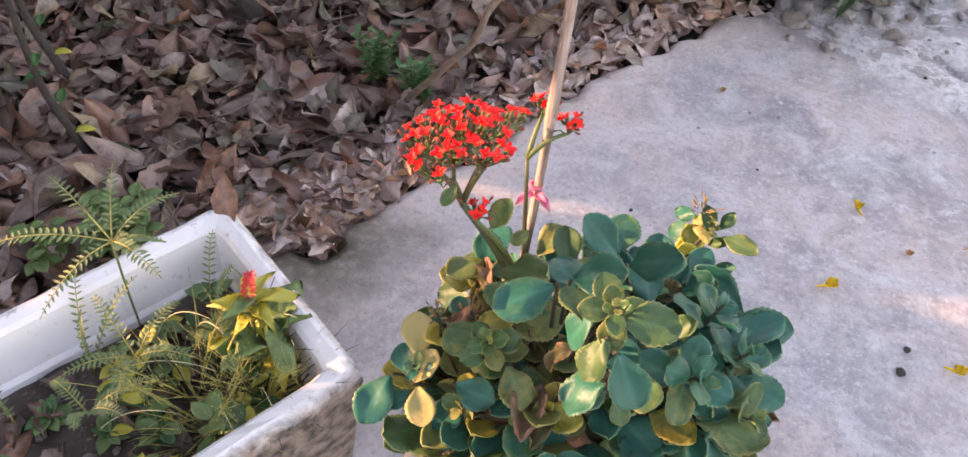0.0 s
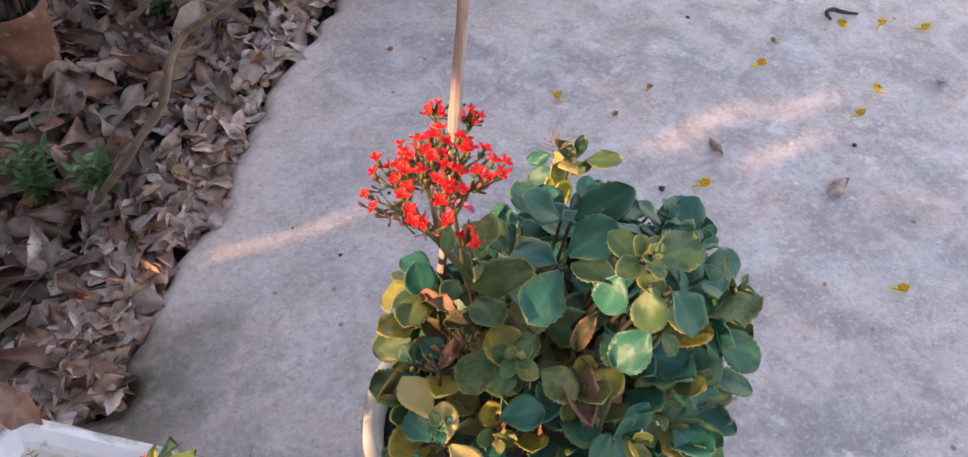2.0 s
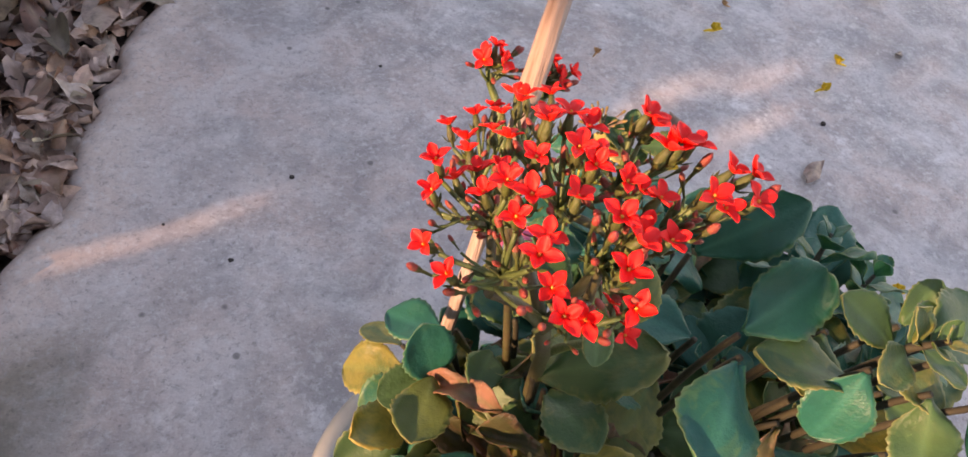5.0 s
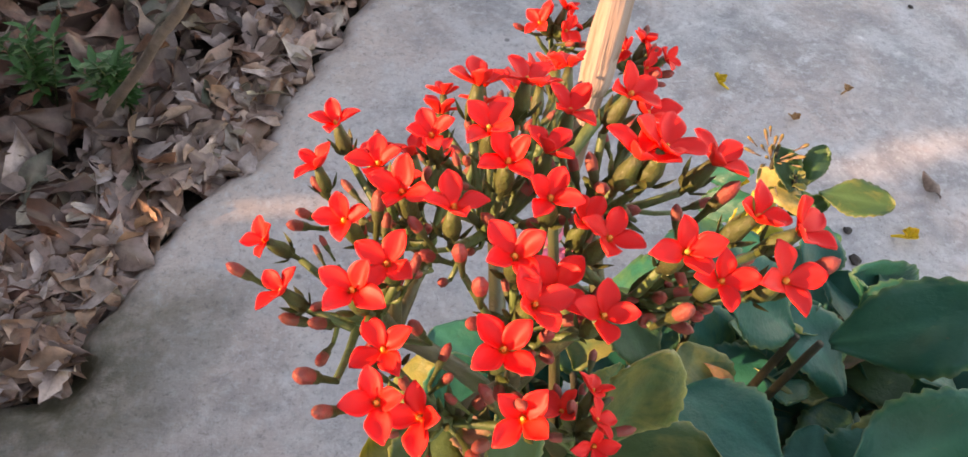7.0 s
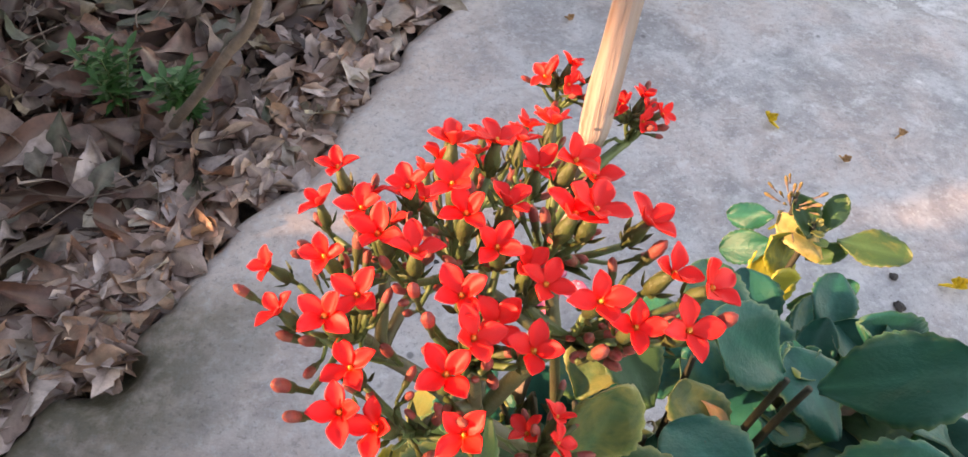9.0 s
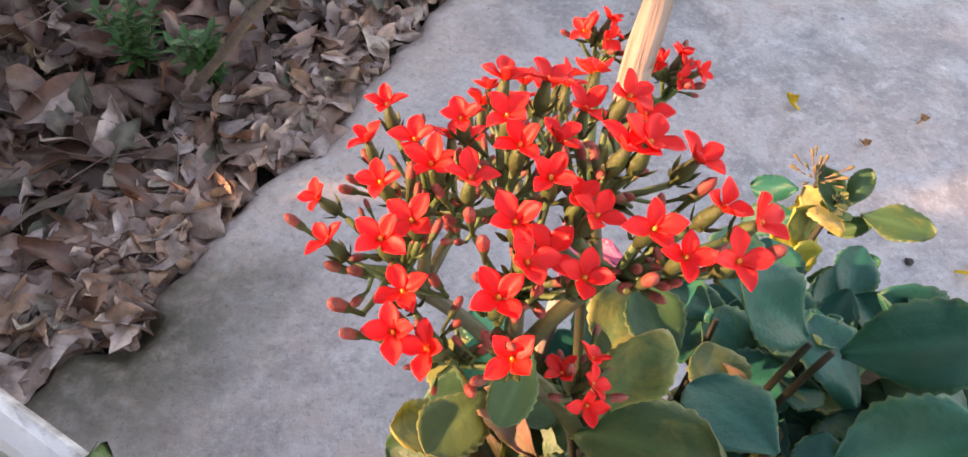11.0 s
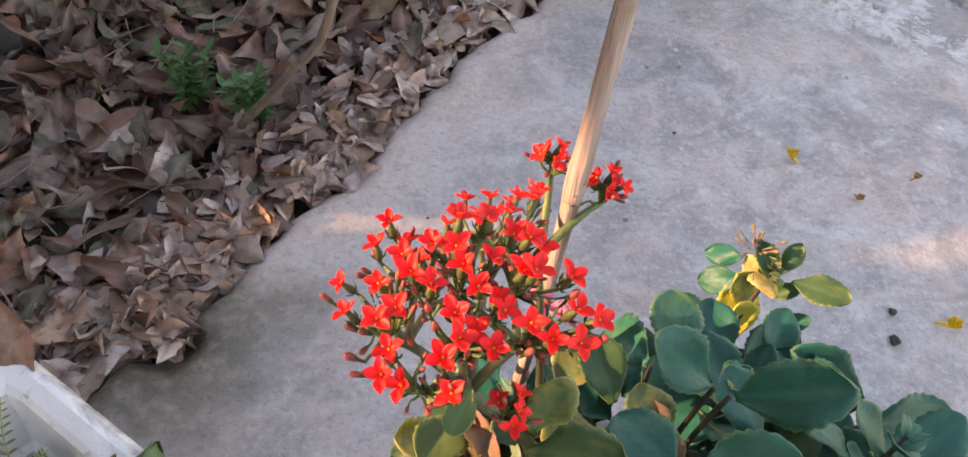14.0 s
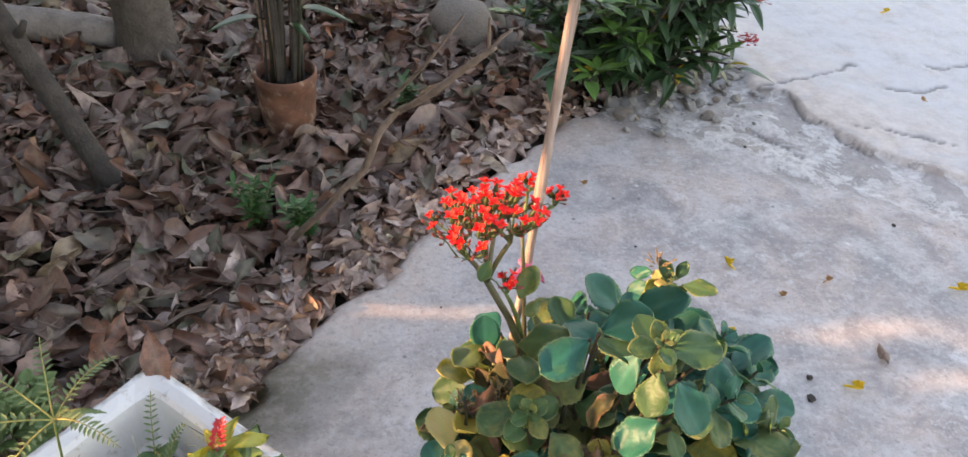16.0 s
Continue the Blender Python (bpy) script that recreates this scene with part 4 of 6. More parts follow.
def build_plant():
    rng = random.Random(11)
    origin = Vector((POT.x, POT.y, 0.29))
    plant = empty("flowering_succulent", origin)
    tagged(plant, "green and yellowing fleshy-leaved succulent with scarlet flower heads in a pot", "potted plant")
    G, O, Y, R, P, D = LEAF_GREEN, LEAF_OLIVE, LEAF_YELLOW, LEAF_RUSSET, LEAF_PALE, LEAF_GOLD

    def root():
        a, r = rng.uniform(0, 6.28), rng.uniform(0.01, 0.07)
        return origin + Vector((r * math.cos(a), r * math.sin(a), 0.0))

    # leafy shoots: tip, way, leaf size, pairs, leaf kinds
    front_shoots = [
        ((0.226, 0.516, 0.784), (0.05, -0.50, 1), 0.034, 5, (O, G, O), 0.3),
        ((0.122, 0.536, 0.668), (-0.10, -0.5, 1), 0.034, 5, (O, O, Y), 0.9),
        ((0.046, 0.545, 0.585), (-0.40, -0.35, 1), 0.022, 4, (G, O, G), 0.2),
        ((0.182, 0.500, 0.622), (0.05, -0.75, 0.9), 0.032, 4, (Y, O, O), 0.5),
        ((0.100, 0.520, 0.560), (-0.3, -0.8, 0.8), 0.046, 4, (O, Y, R), 0.1),
        ((0.318, 0.525, 0.690), (0.4, -0.45, 1), 0.054, 5, (G, G, O), 0.7),
        ((0.372, 0.520, 0.645), (0.7, -0.5, 0.8), 0.054, 5, (O, G, O), 0.2),
        ((0.368, 0.580, 0.665), (0.6, 0.05, 1), 0.052, 5, (G, G, G), 0.9),
    ]
    outer_shoots = [
        ((0.335, 0.610, 0.690), (0.4, 0.25, 1), 0.048, 5, (G, G, G), 0.4),
        ((0.395, 0.555, 0.585), (1.0, -0.4, 0.7), 0.056, 4, (G, G, O), 0.5),
        ((0.310, 0.470, 0.575), (0.4, -0.9, 0.6), 0.054, 4, (G, O, Y), 0.4),
        ((0.200, 0.445, 0.600), (0.1, -0.9, 0.8), 0.060, 4, (G, O, Y), 0.8),
        ((0.260, 0.470, 0.560), (0.2, -1, 0.6), 0.052, 4, (O, R, Y), 0.1),
        ((0.345, 0.792, 0.606), (-0.1, 0.1, 1), 0.016, 5, (O, O, O), 0.3),
        ((0.270, 0.680, 0.640), (0.2, 0.4, 1), 0.044, 4, (G, G, G), 0.6),
        ((0.340, 0.690, 0.620), (0.7, 0.4, 0.8), 0.052, 4, (G, G, G), 0.2),
    ]
    inner_shoots = [
        ((0.105, 0.700, 0.580), (-0.6, 0.3, 1), 0.050, 4, (G, O, G), 0.2),
        ((0.060, 0.645, 0.540), (-0.9, 0.0, 0.8), 0.048, 4, (G, O, Y), 0.7),
        ((0.100, 0.610, 0.600), (-0.3, -0.3, 1), 0.044, 4, (R, Y, R), 0.7),
        ((0.160, 0.600, 0.610), (0.0, 0.0, 1), 0.050, 4, (O, Y, R), 0.3),
        ((0.245, 0.590, 0.640), (0.2, -0.1, 1), 0.052, 4, (G, O, R), 0.1),
        ((0.255, 0.540, 0.640), (0.2, -0.4, 1), 0.050, 4, (O, G, R), 0.8),
    ]
    shoots = front_shoots + outer_shoots + inner_shoots
    for tip, way, size, pairs, kinds, spin in shoots:
        shoot(plant, origin, root(), tip, way, size, pairs, kinds, rng, spin * math.pi)

    def leaf_to(base, tip, kind, stalk=True, broad=1.0):
        base, tip = Vector(base), Vector(tip)
        up = (Vector((0.06, 0.25, 1.25)) - tip).normalized() * 0.75 + Vector((rng.gauss(0, 0.12), rng.gauss(0, 0.12), 0.35))
        length = (tip - base).length
        succulent_leaf(plant, base - origin, tip - base, up, length * 1.10, kind, rng, broad=broad * max(0.72, min(1.0, 0.046 / length)))
        if stalk:
            start = origin + (base - origin) * 0.80
            tv, tf = tube([p - origin for p in bend(start, base, 0.008, 5)], [0.0022, 0.0022, 0.0021, 0.002, 0.0019, 0.0018], 6)
            put("stem", mesh_of("stem", tv, tf, STEM_BROWN), plant)

    # single leaves that can be told apart: foot, tip, kind
    crown = [
        ((0.177, 0.567, 0.733), (0.133, 0.538, 0.729), G),
        ((0.188, 0.577, 0.730), (0.229, 0.576, 0.752), G),
        ((0.242, 0.644, 0.684), (0.276, 0.619, 0.731), G),
        ((0.234, 0.650, 0.683), (0.199, 0.662, 0.717), G),
        ((0.212, 0.686, 0.648), (0.193, 0.738, 0.619), G),
        ((0.196, 0.596, 0.692), (0.175, 0.631, 0.691), G),
        ((0.121, 0.632, 0.658), (0.151, 0.601, 0.705), O),
        ((0.151, 0.680, 0.627), (0.178, 0.713, 0.634), O),
        ((0.126, 0.625, 0.649), (0.126, 0.588, 0.661), O),
        ((0.139, 0.649, 0.617), (0.102, 0.649, 0.590), O),
    ]
    left_side = [
        ((0.114, 0.667, 0.589), (0.099, 0.708, 0.578), R),
        ((0.116, 0.700, 0.604), (0.098, 0.733, 0.601), G),
        ((0.103, 0.714, 0.547), (0.074, 0.748, 0.531), O),
        ((0.107, 0.730, 0.556), (0.098, 0.759, 0.544), O),
        ((0.106, 0.697, 0.552), (0.071, 0.712, 0.536), G),
        ((0.084, 0.679, 0.526), (0.045, 0.694, 0.511), O),
        ((0.025, 0.543, 0.563), (0.006, 0.497, 0.555), G),
        ((0.040, 0.541, 0.571), (0.027, 0.569, 0.578), G),
        ((0.048, 0.557, 0.579), (0.041, 0.598, 0.594), P),
        ((0.049, 0.534, 0.566), (0.064, 0.564, 0.580), P),
    ]
    left_low = [
        ((0.054, 0.535, 0.565), (0.067, 0.500, 0.557), P),
        ((0.051, 0.530, 0.552), (0.028, 0.517, 0.549), G),
        ((0.105, 0.564, 0.495), (0.084, 0.525, 0.466), G),
        ((0.120, 0.533, 0.643), (0.126, 0.578, 0.654), Y),
        ((0.144, 0.533, 0.642), (0.162, 0.500, 0.634), O),
        ((0.095, 0.519, 0.609), (0.132, 0.508, 0.611), G),
        ((0.165, 0.567, 0.633), (0.141, 0.597, 0.642), O),
        ((0.181, 0.504, 0.608), (0.216, 0.501, 0.619), Y),
    ]
    rosette = [
        ((0.229, 0.513, 0.769), (0.274, 0.520, 0.768), O),
        ((0.232, 0.491, 0.760), (0.254, 0.472, 0.722), G),
        ((0.224, 0.505, 0.757), (0.208, 0.482, 0.735), O),
        ((0.212, 0.528, 0.753), (0.191, 0.520, 0.722), G),
        ((0.204, 0.538, 0.687), (0.176, 0.527, 0.667), R),
        ((0.213, 0.524, 0.738), (0.191, 0.561, 0.739), O),
        ((0.232, 0.496, 0.700), (0.205, 0.494, 0.664), G),
        ((0.244, 0.495, 0.687), (0.251, 0.480, 0.669), O),
    ]
    right_side = [
        ((0.386, 0.681, 0.583), (0.332, 0.700, 0.622), G),
        ((0.348, 0.608, 0.624), (0.378, 0.625, 0.632), G),
        ((0.337, 0.540, 0.575), (0.381, 0.564, 0.606), O),
        ((0.320, 0.513, 0.639), (0.382, 0.510, 0.638), O),
        ((0.341, 0.511, 0.613), (0.369, 0.471, 0.577), G),
        ((0.322, 0.516, 0.605), (0.326, 0.473, 0.555), G),
        ((0.251, 0.519, 0.549), (0.303, 0.515, 0.559), Y),
        ((0.190, 0.511, 0.591), (0.223, 0.510, 0.591), Y),
        ((0.120, 0.568, 0.613), (0.152, 0.562, 0.625), O),
        ((0.147, 0.559, 0.588), (0.150, 0.530, 0.576), G),
    ]
    right_high = [
        ((0.160, 0.555, 0.613), (0.180, 0.516, 0.590), O),
        ((0.360, 0.568, 0.639), (0.403, 0.558, 0.623), G),
        ((0.347, 0.602, 0.637), (0.398, 0.632, 0.648), G),
        ((0.360, 0.651, 0.616), (0.420, 0.650, 0.615), G),
        ((0.226, 0.555, 0.736), (0.202, 0.541, 0.725), O),
        ((0.276, 0.539, 0.726), (0.294, 0.542, 0.746), O),
        ((0.232, 0.562, 0.688), (0.253, 0.529, 0.675), G),
        ((0.270, 0.520, 0.689), (0.265, 0.482, 0.697), O),
        ((0.258, 0.542, 0.641), (0.260, 0.517, 0.640), O),
    ]
    low_shoot = [
        ((0.335, 0.775, 0.545), (0.318, 0.770, 0.580), D), ((0.338, 0.772, 0.540), (0.360, 0.745, 0.566), G), ((0.330, 0.770, 0.510), (0.292, 0.772, 0.535), G),
        ((0.335, 0.760, 0.510), (0.350, 0.725, 0.545), G), ((0.340, 0.765, 0.500), (0.380, 0.770, 0.525), G), ((0.325, 0.755, 0.490), (0.290, 0.735, 0.520), G),
        ((0.348, 0.782, 0.590), (0.338, 0.806, 0.612), O), ((0.345, 0.785, 0.575), (0.365, 0.778, 0.590), O), ((0.340, 0.785, 0.560), (0.322, 0.790, 0.592), D),
        ((0.300, 0.715, 0.560), (0.262, 0.735, 0.580), G), ((0.310, 0.710, 0.560), (0.335, 0.745, 0.580), G), ((0.290, 0.690, 0.580), (0.315, 0.715, 0.605), G),
    ]
    yellow_shoot = [
        ((0.345, 0.768, 0.592), (0.332, 0.801, 0.603), P),
        ((0.325, 0.766, 0.530), (0.333, 0.800, 0.564), D),
        ((0.324, 0.765, 0.529), (0.309, 0.797, 0.538), D),
        ((0.357, 0.769, 0.548), (0.380, 0.767, 0.561), G),
        ((0.358, 0.784, 0.596), (0.391, 0.760, 0.604), O),
        ((0.330, 0.809, 0.594), (0.309, 0.826, 0.580), G),
        ((0.333, 0.800, 0.577), (0.305, 0.813, 0.558), G),
        ((0.354, 0.789, 0.596), (0.367, 0.803, 0.613), O),
        ((0.314, 0.787, 0.511), (0.302, 0.831, 0.504), G),
    ]
    stalk_leaves = [
        ((0.110, 0.596, 0.757), (0.122, 0.603, 0.788), O),
        ((0.080, 0.593, 0.812), (0.071, 0.580, 0.801), O),
        ((0.143, 0.641, 0.714), (0.129, 0.630, 0.705), O),
        ((0.113, 0.632, 0.618), (0.090, 0.677, 0.618), R),
        ((0.107, 0.613, 0.605), (0.081, 0.599, 0.604), R),
        ((0.121, 0.598, 0.612), (0.100, 0.631, 0.614), R),
        ((0.128, 0.601, 0.616), (0.151, 0.617, 0.631), O),
    ]
    for base, tip, kind in low_shoot + yellow_shoot:
        leaf_to(base, tip, kind, False, 0.95 if kind is D else 0.72)
    for group in (crown, left_side, left_low, rosette, right_side, right_high):
        for base, tip, kind in group:
            leaf_to(base, tip, kind, base[1] < 0.74)
    for base, tip, kind in stalk_leaves:
        leaf_to(base, tip, kind, False, 0.8)
    # inner leaves that fill the crown
    for k in range(240):
        a = rng.uniform(0, 6.283)
        r = 0.165 * math.sqrt(rng.random())
        roof = 0.650 - 1.1 * max(0, r - 0.07) - (0.06 if math.cos(a) * r < -0.05 else 0)
        c = Vector((0.215 + r * math.cos(a) * 1.08, 0.585 + r * math.sin(a) * 0.85, rng.uniform(0.42, roof)))
        d = Vector((math.cos(a), math.sin(a) - 0.3, rng.uniform(0.0, 1.0)))
        left = c.x < 0.17
        kind = rng.choice((Y, O, O, G, R)) if left else rng.choice((G, G, G, O, R))
        succulent_leaf(plant, c - origin, d, (0, 0, 1), rng.uniform(0.040, 0.058), kind, rng)
    for k in range(34):
        c = Vector((rng.uniform(0.24, 0.375), rng.uniform(0.51, 0.63), rng.uniform(0.53, 0.64)))
        succulent_leaf(plant, c - origin, (rng.uniform(-0.3, 1), rng.uniform(-1, 0.4), rng.uniform(-0.1, 0.7)), (0.1, -0.3, 1), rng.uniform(0.040, 0.058), rng.choice((G, G, O, O, R, Y)), rng)
    for k in range(9):
        c = Vector((rng.uniform(0.075, 0.13), rng.uniform(0.54, 0.70), rng.uniform(0.40, 0.50)))
        succulent_leaf(plant, c - origin, (-1, rng.uniform(-0.8, 0.4), rng.uniform(-0.1, 0.5)), (-0.2, -0.2, 1), rng.uniform(0.040, 0.056), rng.choice((G, O, O, Y)), rng)
    for k in range(20):
        c = Vector((rng.uniform(0.07, 0.17), rng.uniform(0.54, 0.64), rng.uniform(0.48, 0.56)))
        succulent_leaf(plant, c - origin, (rng.uniform(-1, 0.2), rng.uniform(-1, 0.2), rng.uniform(0.0, 0.8)), (-0.2, -0.4, 1), rng.uniform(0.036, 0.054), rng.choice((Y, O, O, G, O)), rng)
    for k in range(46):
        c = Vector((rng.uniform(0.11, 0.30), rng.uniform(0.53, 0.66), rng.uniform(0.55, 0.64)))
        succulent_leaf(plant, c - origin, (rng.uniform(-1, 1), rng.uniform(-1, 0.6), rng.uniform(-0.3, 0.6)), (0, -0.3, 1), rng.uniform(0.034, 0.052), rng.choice((R, R, O, O, G)), rng)
    for k in range(38):
        c = Vector((rng.uniform(0.17, 0.33), rng.uniform(0.62, 0.72), rng.uniform(0.53, 0.635)))
        succulent_leaf(plant, c - origin, (rng.uniform(-0.6, 0.8), rng.uniform(-0.3, 1), rng.uniform(0.0, 0.7)), (0, -0.2, 1), rng.uniform(0.038, 0.056), rng.choice((G, G, G, G, O)), rng)
    for k in range(26):
        c = Vector((rng.uniform(0.08, 0.16), rng.uniform(0.58, 0.70), rng.uniform(0.53, 0.61)))
        succulent_leaf(plant, c - origin, (rng.uniform(-1, 0.3), rng.uniform(-0.6, 0.8), rng.uniform(-0.1, 0.6)), (-0.2, -0.2, 1), rng.uniform(0.032, 0.048), rng.choice((O, O, Y, R, G)), rng)
    for k in range(10):
        a = rng.uniform(0, 6.283)
        c = Vector((0.19 + 0.09 * math.cos(a), 0.61 + 0.08 * math.sin(a), rng.uniform(0.50, 0.58)))
        tv, tf = tube([p - origin for p in bend(root(), c, 0.015, 5)], [0.0036, 0.0035, 0.0033, 0.003, 0.0027, 0.0024], 6)
        put("stem", mesh_of("stem", tv, tf, STEM_BROWN), plant)

    # the tall flower stalk, which forks twice under the head
    fork = Vector((0.081, 0.612, 0.768))
    base = Vector((0.131, 0.637, 0.636))
    tv, tf = tube([p - origin for p in (root(), Vector((0.150, 0.64, 0.50)), base, base.lerp(fork, 0.5) + Vector((0.003, 0, 0.002)), fork)], [0.0046, 0.0044, 0.0042, 0.0038, 0.0034], 9)
    put("flower_stalk", mesh_of("flower_stalk", tv, tf, STALK), plant)
    joints = []
    for end, sag in (((0.054, 0.622, 0.798), 0.004), ((0.076, 0.596, 0.812), 0.002), ((0.098, 0.604, 0.822), 0.004), ((0.092, 0.660, 0.782), 0.006)):
        joints.append(Vector(end))
        tv, tf = tube([p - origin for p in bend(fork, end, sag, 5)], [0.0030, 0.0027, 0.0025, 0.0024, 0.0023, 0.0021], 8, 0.06)
        put("branch", mesh_of("branch", tv, tf, STALK), plant)
    centre = Vector((0.074, 0.606, 0.790))

    def hang(a, b, thick=0.0008):
        tv, tf = tube([q - origin for q in bend(a, b, -0.001, 3)], [thick * 1.3, thick * 1.1, thick, thick * 0.9], 5)
        put("pedicel", mesh_of("pedicel", tv, tf, STEM_GREEN), plant)

    for head, flowers in HEADS:
        ways = []
        for fl in flowers:
            fl = Vector(fl)
            ways.append(((fl - centre).normalized() + Vector((0, -0.10, 0.55)) + Vector((rng.uniform(-1, 1), rng.uniform(-1, 1), rng.uniform(-1, 1))) * 0.22).normalized())
        mid = sum((Vector(fl) for fl in flowers), Vector()) / len(flowers)
        lean = sum(ways, Vector()).normalized()
        node = mid - lean * 0.027
        joint = min(joints, key=lambda j: (j - node).length)
        tv, tf = tube([p - origin for p in bend(joint, node, 0.002, 4)], [0.0021, 0.0019, 0.0018, 0.0017, 0.0015], 7)
        put("branch", mesh_of("branch", tv, tf, STALK), plant)
        for fl, way in zip(flowers, ways):
            fl = Vector(fl)
            blossom(plant, fl - origin, way, rng, rng.uniform(0.90, 1.08))
            foot = fl - way * 0.0105
            hang(node, foot, 0.0010)
            for _ in range(rng.choice((2, 3, 3, 4))):
                t = rng.uniform(0.35, 1.0)
                off = Vector((rng.uniform(-1, 1), rng.uniform(-1, 1), rng.uniform(-0.8, 0.3))).normalized() * rng.uniform(0.004, 0.009)
                p = node.lerp(foot, t) + off
                w = (off.normalized() * 0.8 + way * 0.8 + Vector((0, 0, 0.2))).normalized()
                bud(plant, p - origin, w, rng, rng.uniform(0.45, 0.9))
                hang(node.lerp(foot, max(0.0, t - 0.4)), p - w * 0.004, 0.0006)
        for k in range(3):
            w = (lean + Vector((rng.uniform(-1, 1), rng.uniform(-1, 1), rng.uniform(-0.5, 0.5)))).normalized()
            put("bract", BRACTS[k], plant, aim(node - origin, w, (0, 0, 1), rng.uniform(0.8, 1.2)))
    for p in BUD_SPOTS:
        p = Vector(p)
        hang(min((Vector(h) for h, _ in HEADS), key=lambda h: (h - p).length), p - (p - centre).normalized() * 0.005)
        bud(plant, p - origin, (p - centre).normalized() + Vector((0, 0, 0.15)), rng, rng.uniform(0.8, 1.0))

    # a second, thinner stalk beside the stick, and the small side heads
    second = Vector((0.128, 0.700, 0.752))
    tv, tf = tube([p - origin for p in bend((0.140, 0.665, 0.60), second, 0.006, 6)], [0.0028, 0.0027, 0.0026, 0.0025, 0.0024, 0.0022, 0.002], 7)
    put("flower_stalk", mesh_of("flower_stalk", tv, tf, STALK), plant)
    for base, tip, count, spread in (((0.128, 0.640, 0.660), (0.097, 0.594, 0.782), 4, 0.010), (second, (0.163, 0.722, 0.785), 6, 0.011), (second, (0.136, 0.736, 0.794), 5, 0.009)):
        tip = Vector(tip)
        tv, tf = tube([p - origin for p in bend(base, tip - Vector((0, 0, 0.014)), 0.006, 6)], [0.0030, 0.0028, 0.0026, 0.0024, 0.0022, 0.0020, 0.0018], 7)
        put("branch", mesh_of("branch", tv, tf, STEM_GREEN), plant)
        for k in range(count):
            a = 2.4 * k
            off = Vector((math.cos(a), math.sin(a), 0.5)) * spread * (0.4 + 0.6 * k / count)
            way = (off.normalized() + Vector((0.1, -0.15, 0.7))).normalized()
            blossom(plant, tip + off - origin, way, rng, 0.95)
            for _ in range(2):
                o2 = off + Vector((rng.uniform(-1, 1), rng.uniform(-1, 1), rng.uniform(-1.3, -0.2))) * 0.009
                bud(plant, tip + o2 - origin, o2 + Vector((0, 0, 0.008)), rng, rng.uniform(0.6, 0.95))
                hang(tip - Vector((0, 0, 0.014)), tip + o2 - (o2 + Vector((0, 0, 0.008))).normalized() * 0.004)
    # withered flower heads
    for place, count in (((0.064, 0.583, 0.629), 16), ((0.334, 0.806, 0.616), 26), ((0.098, 0.588, 0.636), 10)):
        place = Vector(place)
        tv, tf = tube([p - origin for p in bend(place - Vector((0, 0, 0.06)), place, 0.004, 3, (1, 0, 0))], [0.0022, 0.0020, 0.0018, 0.0016], 6)
        put("branch", mesh_of("branch", tv, tf, STEM_BROWN), plant)
        for k in range(count):
            off = Vector((rng.gauss(0, 0.006), rng.gauss(0, 0.006), rng.gauss(0.0, 0.005)))
            put("withered_bud", rng.choice(OLD_BUDS), plant, aim(place + off - origin, off + Vector((0, 0, 0.01)), (0.2, 0.1, 1), rng.uniform(0.45, 0.80)))


build_plant()

# ---- weeds in the trough ----


LEAFLETS = {}


def frond(parent, origin, base, tip, sag, pairs, leaflet, material, rng):
    pts = bend(base, tip, sag, 12)
    tv, tf = tube([p - origin for p in pts], [0.0012 - 0.0006 * i / 12 for i in range(13)], 5)
    f = put("frond", mesh_of("frond", tv, tf, GRASS), parent)
    d0 = (Vector(tip) - Vector(base)).normalized()
    side = d0.cross(Vector((0, 0, 1))).normalized()
    if material.name not in LEAFLETS:
        v, fc, _, _ = blade(1.0, 0.32, oval, 4, 2, cup=0.1, droop=0.1)
        LEAFLETS[material.name] = mesh_of("leaflet", v, fc, material)
    for k in range(pairs):
        t = 0.12 + 0.86 * k / pairs
        i = min(11, int(t * 12))
        p = pts[i].lerp(pts[i + 1], t * 12 - i)
        d = (pts[i + 1] - pts[i]).normalized()
        l = 0.80 * leaflet * math.sin(math.pi * (0.18 + 0.76 * t)) ** 0.7
        for s in (-1, 1):
            way = side * s + d * 0.45 + Vector((0, 0, rng.uniform(-0.1, 0.35)))
            put("leaflet", LEAFLETS[material.name], f, aim(p - origin, way, (0, 0, 1), l))


